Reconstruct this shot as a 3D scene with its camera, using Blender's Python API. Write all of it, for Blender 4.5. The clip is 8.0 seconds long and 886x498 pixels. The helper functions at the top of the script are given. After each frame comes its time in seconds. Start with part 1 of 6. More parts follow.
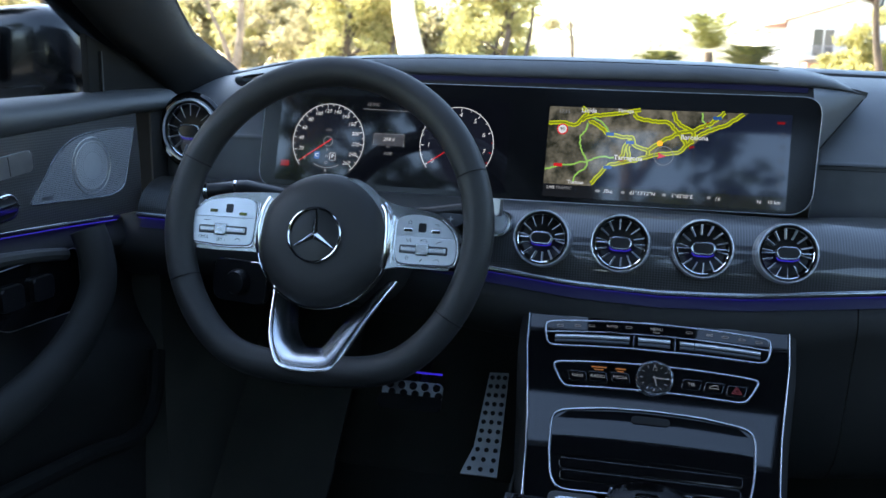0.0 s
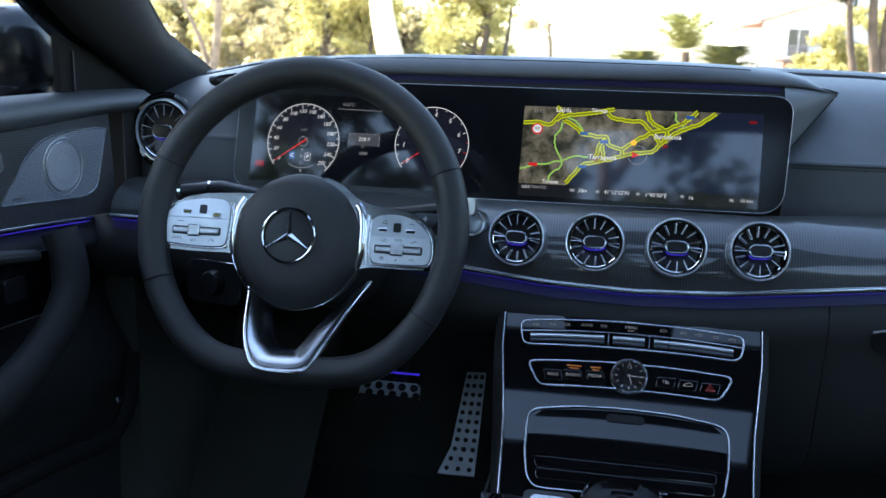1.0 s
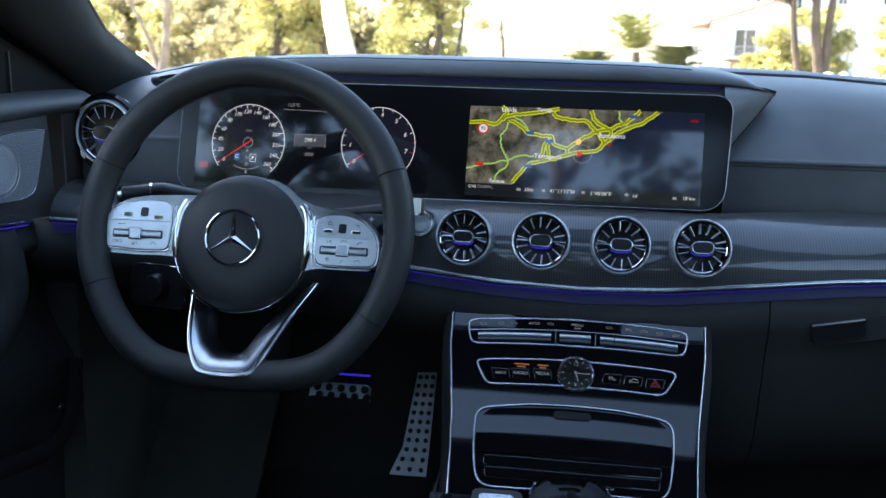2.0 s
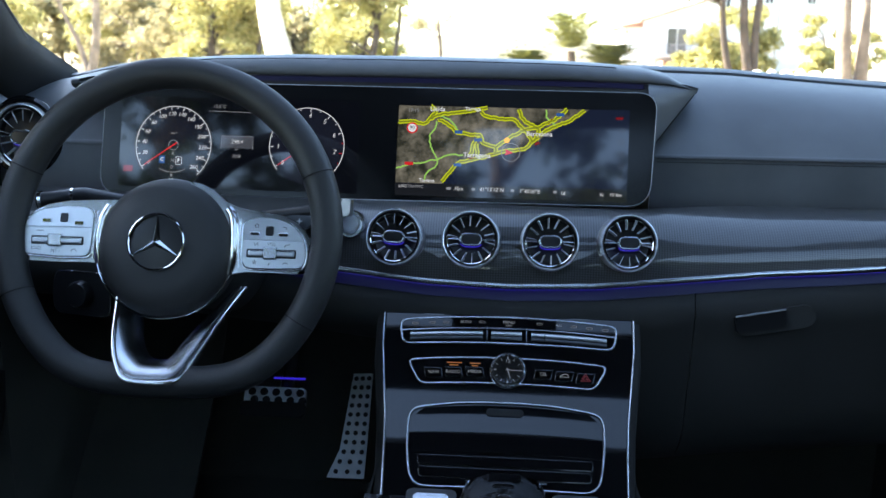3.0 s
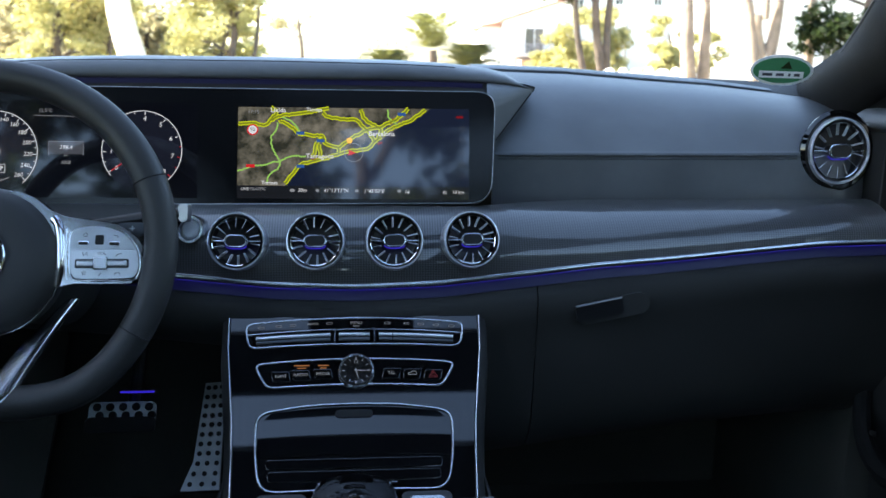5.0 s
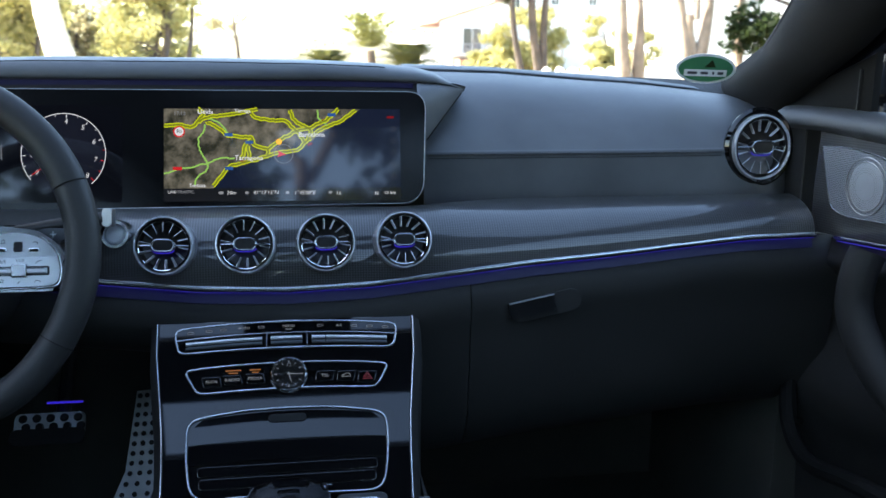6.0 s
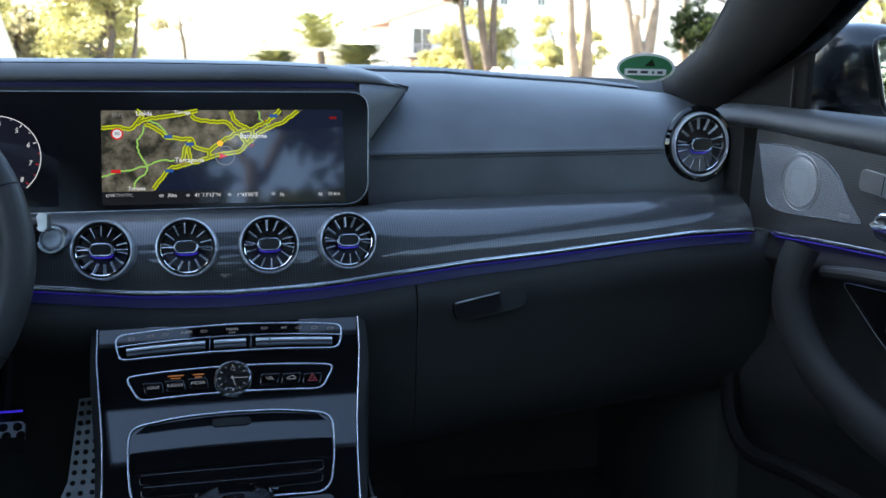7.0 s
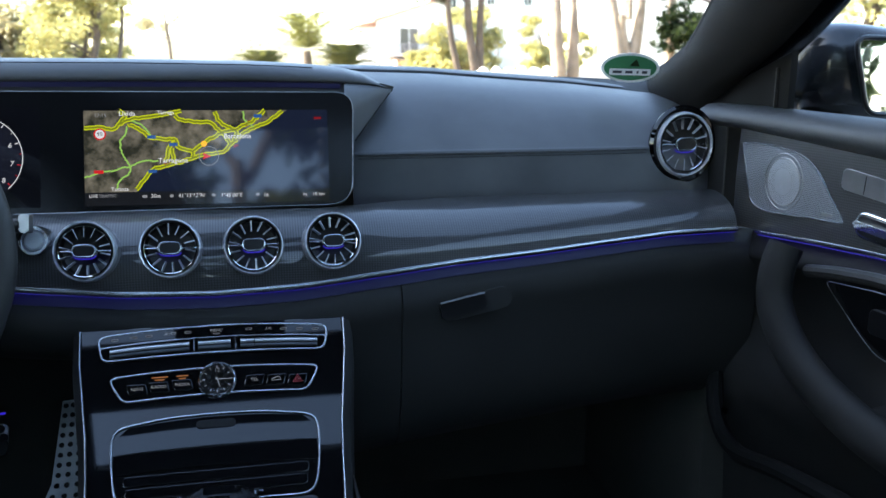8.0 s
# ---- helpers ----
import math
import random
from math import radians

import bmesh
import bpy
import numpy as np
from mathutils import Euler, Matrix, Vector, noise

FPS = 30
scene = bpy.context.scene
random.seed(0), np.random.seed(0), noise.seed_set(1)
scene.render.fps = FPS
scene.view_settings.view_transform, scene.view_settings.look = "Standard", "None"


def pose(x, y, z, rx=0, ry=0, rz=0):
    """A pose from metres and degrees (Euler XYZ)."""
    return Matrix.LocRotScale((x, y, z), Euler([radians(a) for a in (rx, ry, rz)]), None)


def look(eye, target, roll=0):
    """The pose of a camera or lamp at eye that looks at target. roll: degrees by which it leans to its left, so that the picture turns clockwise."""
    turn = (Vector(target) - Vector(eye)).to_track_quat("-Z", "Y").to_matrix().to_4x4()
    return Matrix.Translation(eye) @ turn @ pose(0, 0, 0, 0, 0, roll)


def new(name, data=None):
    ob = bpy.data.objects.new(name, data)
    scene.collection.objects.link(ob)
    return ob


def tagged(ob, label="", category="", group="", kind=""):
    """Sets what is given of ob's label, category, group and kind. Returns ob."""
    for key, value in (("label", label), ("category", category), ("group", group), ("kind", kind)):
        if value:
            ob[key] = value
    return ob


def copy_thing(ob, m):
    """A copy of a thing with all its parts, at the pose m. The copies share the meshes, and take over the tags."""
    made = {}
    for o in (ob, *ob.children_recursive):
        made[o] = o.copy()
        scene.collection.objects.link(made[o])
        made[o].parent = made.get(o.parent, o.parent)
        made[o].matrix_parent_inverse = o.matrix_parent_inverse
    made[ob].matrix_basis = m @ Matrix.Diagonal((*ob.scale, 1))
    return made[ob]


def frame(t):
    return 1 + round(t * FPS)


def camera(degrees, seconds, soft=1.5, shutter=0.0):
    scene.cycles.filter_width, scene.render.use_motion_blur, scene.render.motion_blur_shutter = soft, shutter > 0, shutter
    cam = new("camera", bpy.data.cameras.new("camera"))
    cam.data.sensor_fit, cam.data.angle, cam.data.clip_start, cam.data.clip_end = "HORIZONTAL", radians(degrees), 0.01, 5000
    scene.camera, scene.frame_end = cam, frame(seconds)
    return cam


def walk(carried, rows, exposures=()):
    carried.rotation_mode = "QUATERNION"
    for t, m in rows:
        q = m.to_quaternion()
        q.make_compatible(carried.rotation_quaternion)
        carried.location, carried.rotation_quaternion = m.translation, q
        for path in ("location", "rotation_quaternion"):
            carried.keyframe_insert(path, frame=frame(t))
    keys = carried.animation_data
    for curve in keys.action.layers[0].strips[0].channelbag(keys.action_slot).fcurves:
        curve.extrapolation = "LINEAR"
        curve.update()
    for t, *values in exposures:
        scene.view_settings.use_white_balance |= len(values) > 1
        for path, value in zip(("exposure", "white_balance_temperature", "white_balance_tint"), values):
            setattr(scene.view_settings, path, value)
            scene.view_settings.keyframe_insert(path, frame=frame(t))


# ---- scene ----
cam = camera(54.1, 8.0)
PATH = [
    (0, (-0.04, 0.059, 1.092), (-0.451, 1.969, 0.662), 1.4),
    (0.5, (-0.039, 0.059, 1.092), (-0.435, 1.972, 0.662), 1.4),
    (1, (-0.035, 0.06, 1.092), (-0.4, 1.979, 0.663), 1.4),
    (2.5, (-0.019, 0.064, 1.092), (-0.219, 2.008, 0.667), 1.2),
    (3, (-0.012, 0.065, 1.092), (-0.143, 2.015, 0.668), 1.0),
    (3.5, (-0.006, 0.065, 1.092), (-0.068, 2.019, 0.669), 1.0),
    (4, (0.001, 0.066, 1.092), (0.014, 2.021, 0.67), 0.9),
    (4.5, (0.01, 0.064, 1.093), (0.102, 2.017, 0.672), 0.8),
    (6, (0.029, 0.063, 1.093), (0.329, 1.995, 0.674), 0.5),
    (6.5, (0.035, 0.062, 1.093), (0.392, 1.985, 0.675), 0.3),
    (7, (0.039, 0.06, 1.093), (0.445, 1.973, 0.675), 0.3),
    (7.5, (0.041, 0.059, 1.093), (0.465, 1.969, 0.675), 0.2),
    (8, (0.042, 0.06, 1.093), (0.476, 1.967, 0.675), 0.3),
]
walk(cam, [(t, look(eye, target, roll)) for t, eye, target, roll in PATH])

# ---------------- exposure, sky and sun ----------------
cam.data.dof.use_dof = True
cam.data.dof.focus_distance = 1.08
cam.data.dof.aperture_fstop = 9.0
scene.view_settings.exposure = 3.1
scene.view_settings.use_white_balance = True
scene.view_settings.white_balance_temperature = 7050
SUN_EL, SUN_AZ = 38.0, 285.0      # degrees; azimuth from straight ahead, clockwise
world = bpy.data.worlds.new("sky")
scene.world = world
world.use_nodes = True
wn = world.node_tree.nodes
sky = wn.new("ShaderNodeTexSky")
sky.sky_type = "NISHITA"
sky.sun_disc = False
sky.sun_elevation = radians(SUN_EL)
sky.sun_rotation = radians(SUN_AZ)
sky.air_density, sky.dust_density, sky.ozone_density = 1.0, 0.6, 1.6
wn["Background"].inputs["Strength"].default_value = 0.12
world.node_tree.links.new(sky.outputs["Color"], wn["Background"].inputs["Color"])
sun = new("sun", bpy.data.lights.new("sun", "SUN"))
sun.data.energy, sun.data.angle, sun.data.color = 5.0, radians(0.53), (1.0, 0.95, 0.86)
a = radians(SUN_AZ)
sun.matrix_world = look((0, 0, 0), (-math.sin(a) * math.cos(radians(SUN_EL)), -math.cos(a) * math.cos(radians(SUN_EL)), -math.sin(radians(SUN_EL))))


# ---------------- materials ----------------
def shader(name, color, rough=0.5, metal=0.0, coat=0.0, emit=None, power=0.0, spec=0.5):
    m = bpy.data.materials.new(name)
    m.use_nodes = True
    b = m.node_tree.nodes["Principled BSDF"]
    b.inputs["Base Color"].default_value = (*color, 1)
    b.inputs["Roughness"].default_value = rough
    b.inputs["Metallic"].default_value = metal
    b.inputs["Coat Weight"].default_value = coat
    b.inputs["Coat Roughness"].default_value = 0.03
    b.inputs["Specular IOR Level"].default_value = spec
    if emit:
        b.inputs["Emission Color"].default_value = (*emit, 1)
        b.inputs["Emission Strength"].default_value = power
    return m


def node(m, kind, **inputs):
    n = m.node_tree.nodes.new(kind)
    for k, v in inputs.items():
        n.inputs[k.replace("_", " ")].default_value = v
    return n


def wire(m, a, b):
    m.node_tree.links.new(a, b)


def principled(m):
    return m.node_tree.nodes["Principled BSDF"]


def ramp(m, fac, low, high, c0, c1):
    r = m.node_tree.nodes.new("ShaderNodeValToRGB")
    r.color_ramp.elements[0].position, r.color_ramp.elements[1].position = low, high
    r.color_ramp.elements[0].color, r.color_ramp.elements[1].color = (*c0, 1), (*c1, 1)
    wire(m, fac, r.inputs["Fac"])
    return r.outputs["Color"]


def grained(name, color, rough, scale=900.0, bump=0.25, vary=0.25, metal=0.0, coat=0.0, large=9.0, dist=0.0004):
    """A surface with a fine grain in its relief and a slow change of tone and gloss."""
    m = shader(name, color, rough, metal, coat)
    tc = node(m, "ShaderNodeTexCoord")
    v = node(m, "ShaderNodeTexVoronoi", Scale=scale)
    n = node(m, "ShaderNodeTexNoise", Scale=large, Detail=6.0)
    wire(m, tc.outputs["Object"], v.inputs["Vector"])
    wire(m, tc.outputs["Object"], n.inputs["Vector"])
    b = node(m, "ShaderNodeBump", Strength=bump, Distance=dist)
    wire(m, v.outputs["Distance"], b.inputs["Height"])
    wire(m, b.outputs["Normal"], principled(m).inputs["Normal"])
    lo = tuple(c * (1 - vary) for c in color)
    hi = tuple(min(1, c * (1 + vary)) for c in color)
    wire(m, ramp(m, n.outputs["Fac"], 0.3, 0.7, lo, hi), principled(m).inputs["Base Color"])
    g = ramp(m, n.outputs["Fac"], 0.3, 0.7, (rough * 0.88,) * 3, (min(1, rough * 1.12),) * 3)
    wire(m, g, principled(m).inputs["Roughness"])
    return m


LEATHER = grained("dark_leather", (0.080, 0.084, 0.087), 0.44, 1100, 0.3)
RIM_LEATHER = grained("wheel_leather", (0.022, 0.022, 0.0215), 0.52, 1500, 0.2)
SOFT = grained("soft_black_plastic", (0.018, 0.0177, 0.0155), 0.7, 1300, 0.3)
PILLAR = grained("pillar_cloth", (0.011, 0.011, 0.011), 0.85, 1800, 0.3)
CARPET = grained("black_carpet", (0.045, 0.045, 0.036), 0.95, 700, 0.8)
HEADLINER = grained("headliner_cloth", (0.03, 0.03, 0.03), 0.9, 1500, 0.3)
BLACK = shader("black_plastic", (0.006, 0.006, 0.007), 0.35)
GROOVE = shader("dark_gap", (0.003, 0.003, 0.003), 0.8)
MATTE = grained("matt_black", (0.006, 0.006, 0.0055), 0.75, 1300, 0.2)
RING = grained("bright_ring", (0.74, 0.76, 0.79), 0.25, 2500, 0.04, 0.05, metal=0.6, large=30)
STEEL_DARK = grained("dark_metal", (0.10, 0.105, 0.115), 0.32, 2000, 0.08, 0.1, metal=0.8, large=40)
SPOKE = grained("spoke_metal", (0.36, 0.375, 0.395), 0.17, 2500, 0.04, 0.06, metal=1.0, large=30)
DOOR_LEATHER = grained("door_leather", (0.040, 0.042, 0.044), 0.5, 1100, 0.3)
DOOR_SOFT = grained("soft_door_plastic", (0.011, 0.0108, 0.0098), 0.75, 1300, 0.3)
THREAD = shader("stitch_thread", (0.035, 0.037, 0.04), 0.8)
PIANO = shader("piano_black", (0.004, 0.004, 0.0045), 0.04, spec=0.6)
CHROME = shader("chrome", (0.80, 0.81, 0.83), 0.07, 1.0)
GLASS_BLACK = shader("display_bezel_glass", (0.005, 0.005, 0.0055), 0.16, spec=0.4)
SATIN = grained("satin_silver", (0.56, 0.585, 0.615), 0.24, 2500, 0.05, 0.06, metal=1.0, large=30)
BUTTON = grained("silver_paint", (0.66, 0.69, 0.72), 0.34, 2500, 0.05, 0.06, metal=0.7, large=30)
STEEL = grained("brushed_steel", (0.42, 0.42, 0.42), 0.33, 1500, 0.12, 0.12, metal=1.0, large=40)
RUBBER = grained("stud_rubber", (0.010, 0.010, 0.010), 0.8, 1500, 0.3)
CAR_PAINT = shader("dark_paint", (0.005, 0.006, 0.007), 0.22, coat=0.25)
INK = shader("dark_ink", (0.02, 0.02, 0.022), 0.5)
BLUE = shader("blue_light_guide", (0.01, 0.01, 0.05), 0.4, emit=(0.05, 0.03, 1.0), power=0.06)
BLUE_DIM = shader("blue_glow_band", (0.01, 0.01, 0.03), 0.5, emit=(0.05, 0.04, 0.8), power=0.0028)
MARK = shader("lit_marking", (0.1, 0.1, 0.1), 0.4, emit=(0.8, 0.85, 0.9), power=0.020)
MARK_DIM = shader("dim_marking", (0.06, 0.06, 0.065), 0.4, emit=(0.7, 0.75, 0.8), power=0.012)
ORANGE = shader("orange_indicator", (0.2, 0.07, 0.01), 0.4, emit=(1.0, 0.30, 0.02), power=0.020)
HAZARD = shader("hazard_red", (0.35, 0.03, 0.04), 0.4, emit=(0.8, 0.16, 0.18), power=0.008)


def lit(name, color, power):
    """A lit element of a display: dark glass that gives off the given colour."""
    return shader(name, (0.004, 0.004, 0.005), 0.05, emit=color, power=power, spec=0.85)


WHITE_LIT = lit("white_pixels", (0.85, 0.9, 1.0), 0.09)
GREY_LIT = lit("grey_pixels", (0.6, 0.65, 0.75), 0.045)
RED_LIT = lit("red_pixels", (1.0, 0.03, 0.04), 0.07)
YELLOW_LIT = lit("motorway_pixels", (0.62, 0.72, 0.02), 0.09)
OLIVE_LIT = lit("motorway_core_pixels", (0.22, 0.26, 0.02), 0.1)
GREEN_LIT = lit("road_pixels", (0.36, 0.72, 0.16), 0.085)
LAMP_LIT = lit("red_lamp_pixels", (0.8, 0.02, 0.03), 0.03)
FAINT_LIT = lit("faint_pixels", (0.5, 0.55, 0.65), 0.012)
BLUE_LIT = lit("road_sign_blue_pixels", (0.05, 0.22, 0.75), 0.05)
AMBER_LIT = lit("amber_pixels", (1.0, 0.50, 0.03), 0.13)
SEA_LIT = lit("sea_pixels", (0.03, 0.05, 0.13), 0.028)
BAR_LIT = lit("footer_pixels", (0.05, 0.06, 0.08), 0.02)
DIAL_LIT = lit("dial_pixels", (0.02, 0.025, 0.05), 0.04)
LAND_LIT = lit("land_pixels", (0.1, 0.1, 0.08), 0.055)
tc_ = node(LAND_LIT, "ShaderNodeTexCoord")
n_ = node(LAND_LIT, "ShaderNodeTexNoise", Scale=55.0, Detail=7.0, Roughness=0.62)
wire(LAND_LIT, tc_.outputs["Object"], n_.inputs["Vector"])
wire(LAND_LIT, ramp(LAND_LIT, n_.outputs["Fac"], 0.38, 0.68, (0.05, 0.055, 0.04), (0.42, 0.40, 0.33)), principled(LAND_LIT).inputs["Emission Color"])

for m_ in (MATTE, PILLAR):
    principled(m_).inputs["Specular IOR Level"].default_value = 0.18

# woven carbon under clear lacquer


def woven(name, along):
    """Carbon cloth: a fine diagonal chequer of two tones, its thread angle given by the axes that run along it."""
    m = shader(name, (0.03, 0.03, 0.03), 0.4, coat=1.0)
    co = node(m, "ShaderNodeTexCoord")
    sx = node(m, "ShaderNodeSeparateXYZ")
    wire(m, co.outputs["Object"], sx.inputs["Vector"])
    vsum = m.node_tree.nodes.new("ShaderNodeMath")
    vsum.operation = "MULTIPLY_ADD"
    vsum.inputs[1].default_value = 0.85 if along == "X" else 0.0
    wire(m, sx.outputs["Y"], vsum.inputs[0])
    wire(m, sx.outputs["Z"], vsum.inputs[2])
    cb = node(m, "ShaderNodeCombineXYZ", Z=0.0007)
    for k, op in (("X", "ADD"), ("Y", "SUBTRACT")):
        q = m.node_tree.nodes.new("ShaderNodeMath")
        q.operation = op
        wire(m, sx.outputs[along], q.inputs[0])
        wire(m, vsum.outputs["Value"], q.inputs[1])
        wire(m, q.outputs["Value"], cb.inputs[k])
    ck = node(m, "ShaderNodeTexChecker", Scale=310.0)
    wire(m, cb.outputs["Vector"], ck.inputs["Vector"])
    ck.inputs["Color1"].default_value, ck.inputs["Color2"].default_value = (0.024, 0.024, 0.0245, 1), (0.062, 0.062, 0.0625, 1)
    wire(m, ck.outputs["Color"], principled(m).inputs["Base Color"])
    return m


CARBON = woven("carbon_weave", "X")
CARBON_DOOR = woven("carbon_weave_door", "Y")

# perforated speaker metal
GRILLE = shader("perforated_metal", (0.5, 0.52, 0.55), 0.42, 0.55)
tc_ = node(GRILLE, "ShaderNodeTexCoord")
mp = node(GRILLE, "ShaderNodeMapping", Scale=(0.0, 430.0, 430.0))
wire(GRILLE, tc_.outputs["Object"], mp.inputs["Vector"])
v_ = node(GRILLE, "ShaderNodeTexVoronoi", Scale=1.0, Randomness=0.0)
wire(GRILLE, mp.outputs["Vector"], v_.inputs["Vector"])
wire(GRILLE, ramp(GRILLE, v_.outputs["Distance"], 0.20, 0.27, (0.02, 0.02, 0.02), (0.36, 0.38, 0.41)), principled(GRILLE).inputs["Base Color"])


def pane_material(name, tint, gloss):
    """Clear glass: passes light straight through and mirrors at a shallow angle."""
    m = bpy.data.materials.new(name)
    m.use_nodes = True
    nt = m.node_tree
    nt.nodes.remove(nt.nodes["Principled BSDF"])
    t = node(m, "ShaderNodeBsdfTransparent", Color=(*tint, 1))
    g = node(m, "ShaderNodeBsdfGlossy", Roughness=0.02)
    lw = node(m, "ShaderNodeLayerWeight", Blend=0.5)
    pw = m.node_tree.nodes.new("ShaderNodeMath")
    pw.operation = "POWER"
    pw.inputs[1].default_value = 4.0
    ml = m.node_tree.nodes.new("ShaderNodeMath")
    ml.operation = "MULTIPLY_ADD"
    ml.inputs[1].default_value, ml.inputs[2].default_value = gloss, 0.03
    mix = node(m, "ShaderNodeMixShader")
    wire(m, lw.outputs["Facing"], pw.inputs[0])
    wire(m, pw.outputs["Value"], ml.inputs[0])
    wire(m, ml.outputs["Value"], mix.inputs["Fac"])
    wire(m, t.outputs["BSDF"], mix.inputs[1])
    wire(m, g.outputs["BSDF"], mix.inputs[2])
    wire(m, mix.outputs["Shader"], nt.nodes["Material Output"].inputs["Surface"])
    return m


PANE = pane_material("window_glass", (0.93, 0.96, 0.95), 0.35)
CLEAR = pane_material("clear_cover", (0.95, 0.96, 0.97), 0.15)
MIRROR = shader("mirror_glass", (0.85, 0.88, 0.9), 0.02, 1.0)
GREEN_PLATE = grained("green_sticker", (0.04, 0.19, 0.08), 0.5, 900, 0.1)
WHITE_PLATE = grained("white_sticker", (0.75, 0.76, 0.74), 0.5, 900, 0.1, 0.05)

ASPHALT = grained("asphalt", (0.055, 0.053, 0.05), 0.9, 60, 0.5, 0.3, large=0.4, dist=0.01)
SOIL = grained("dry_ground", (0.34, 0.29, 0.19), 0.95, 12, 0.6, 0.35, large=0.25, dist=0.05)
WALL_WHITE = grained("white_render", (0.66, 0.655, 0.64), 0.9, 40, 0.2, 0.06, large=0.5, dist=0.004)
TILE_ROOF = grained("clay_tiles", (0.42, 0.22, 0.15), 0.8, 6, 0.6, 0.3, large=0.7, dist=0.03)
DARK_WINDOW = shader("window_dark", (0.03, 0.035, 0.04), 0.08)
BARK_PALE = grained("pale_bark", (0.27, 0.21, 0.165), 0.9, 14, 0.8, 0.35, large=2.5, dist=0.02)
BARK_WHITE = grained("white_bark", (0.8, 0.76, 0.7), 0.9, 14, 0.8, 0.2, large=2.5, dist=0.02)
BARK = grained("pine_bark", (0.10, 0.075, 0.06), 0.9, 14, 0.8, 0.4, large=2.5, dist=0.02)
HILL = grained("far_scrub", (0.17, 0.155, 0.10), 1.0, 0.35, 0.5, 0.45, large=0.09, dist=0.5)


def foliage(name, dark, light):
    m = shader(name, light, 0.6, spec=0.3)
    gi = node(m, "ShaderNodeNewGeometry")
    c = ramp(m, gi.outputs["Random Per Island"], 0.0, 1.0, dark, light)
    wire(m, c, principled(m).inputs["Base Color"])
    tr = node(m, "ShaderNodeBsdfTranslucent")
    wire(m, c, tr.inputs["Color"])
    mix = node(m, "ShaderNodeMixShader", Fac=0.5)
    wire(m, principled(m).outputs["BSDF"], mix.inputs[1])
    wire(m, tr.outputs["BSDF"], mix.inputs[2])
    wire(m, mix.outputs["Shader"], m.node_tree.nodes["Material Output"].inputs["Surface"])
    return m


LEAF_YELLOW = foliage("yellow_green_leaves", (0.27, 0.27, 0.10), (0.62, 0.56, 0.26))
LEAF_OLIVE = foliage("olive_leaves", (0.22, 0.20, 0.11), (0.50, 0.44, 0.26))
LEAF_PINE = foliage("pine_needles", (0.03, 0.05, 0.018), (0.09, 0.12, 0.035))
LEAF_DARK = foliage("dark_leaves", (0.012, 0.022, 0.010), (0.045, 0.07, 0.022))
LEAF_PALM = foliage("palm_leaves", (0.05, 0.06, 0.02), (0.19, 0.19, 0.06))


# ---------------- building helpers ----------------
def thing(name, at, label, category, group="", kind=""):
    """An Empty at a thing's base; its parts are built in world places."""
    e = new(name)
    e.empty_display_size = 0.02
    e.location = at
    return tagged(e, label, category, group, kind)


def part(name, bm, mat, parent=None, label="", angle=35):
    """Links a bmesh as one mesh object under a thing or a part."""
    me = bpy.data.meshes.new(name)
    bmesh.ops.recalc_face_normals(bm, faces=bm.faces)
    bm.to_mesh(me)
    bm.free()
    return link_mesh(name, me, mat, parent, label, angle)


def link_mesh(name, me, mat, parent=None, label="", angle=35):
    me.materials.append(mat)
    me.polygons.foreach_set("use_smooth", [True] * len(me.polygons))
    me.set_sharp_from_angle(angle=radians(angle))
    me.polygons.foreach_set("use_smooth", [p.loop_total < 7 for p in me.polygons])
    ob = new(name, me)
    if parent:
        ob.parent = parent
        if not parent.parent and parent.type == "EMPTY":
            ob.matrix_parent_inverse = Matrix.Translation(parent.location).inverted()
    if label:
        tagged(ob, label)
    return ob


def grid(rows, closed_u=False, closed_v=False, thick=0.0):
    """A skin over rows of points (all rows of one length)."""
    bm = bmesh.new()
    vs = [[bm.verts.new(p) for p in r] for r in rows]
    nu, nv = len(vs), len(vs[0])
    for i in range(nu if closed_u else nu - 1):
        for j in range(nv if closed_v else nv - 1):
            bm.faces.new((vs[i][j], vs[(i + 1) % nu][j], vs[(i + 1) % nu][(j + 1) % nv], vs[i][(j + 1) % nv]))
    if thick:
        bmesh.ops.recalc_face_normals(bm, faces=bm.faces)
        bmesh.ops.solidify(bm, geom=bm.faces[:], thickness=thick)
    return bm


def capped(bm):
    bmesh.ops.holes_fill(bm, edges=[e for e in bm.edges if e.is_boundary], sides=0)
    return bm


def tube(pts, r, closed=False, n=10, r2=None, ups=None):
    """A round bar along points; r may be one radius or one for each point; r2: its second half-width."""
    pts = [Vector(p) for p in pts]
    rows = []
    prev = None
    for i, p in enumerate(pts):
        if closed:
            d = pts[(i + 1) % len(pts)] - pts[i - 1]
        else:
            d = pts[min(i + 1, len(pts) - 1)] - pts[max(i - 1, 0)]
        d.normalize()
        if prev is None:
            ref = Vector(ups) if ups else (Vector((0, 0, 1)) if abs(d.z) < 0.9 else Vector((1, 0, 0)))
        else:
            ref = prev
        s = d.cross(ref).normalized()
        u = s.cross(d).normalized()
        prev = u
        ri = r[i] if isinstance(r, (list, tuple)) else r
        rb = ri if r2 is None else r2
        rows.append([p + s * (ri * math.cos(2 * math.pi * k / n)) + u * (rb * math.sin(2 * math.pi * k / n)) for k in range(n)])
    bm = grid(rows, closed_u=closed, closed_v=True)
    return bm if closed else capped(bm)


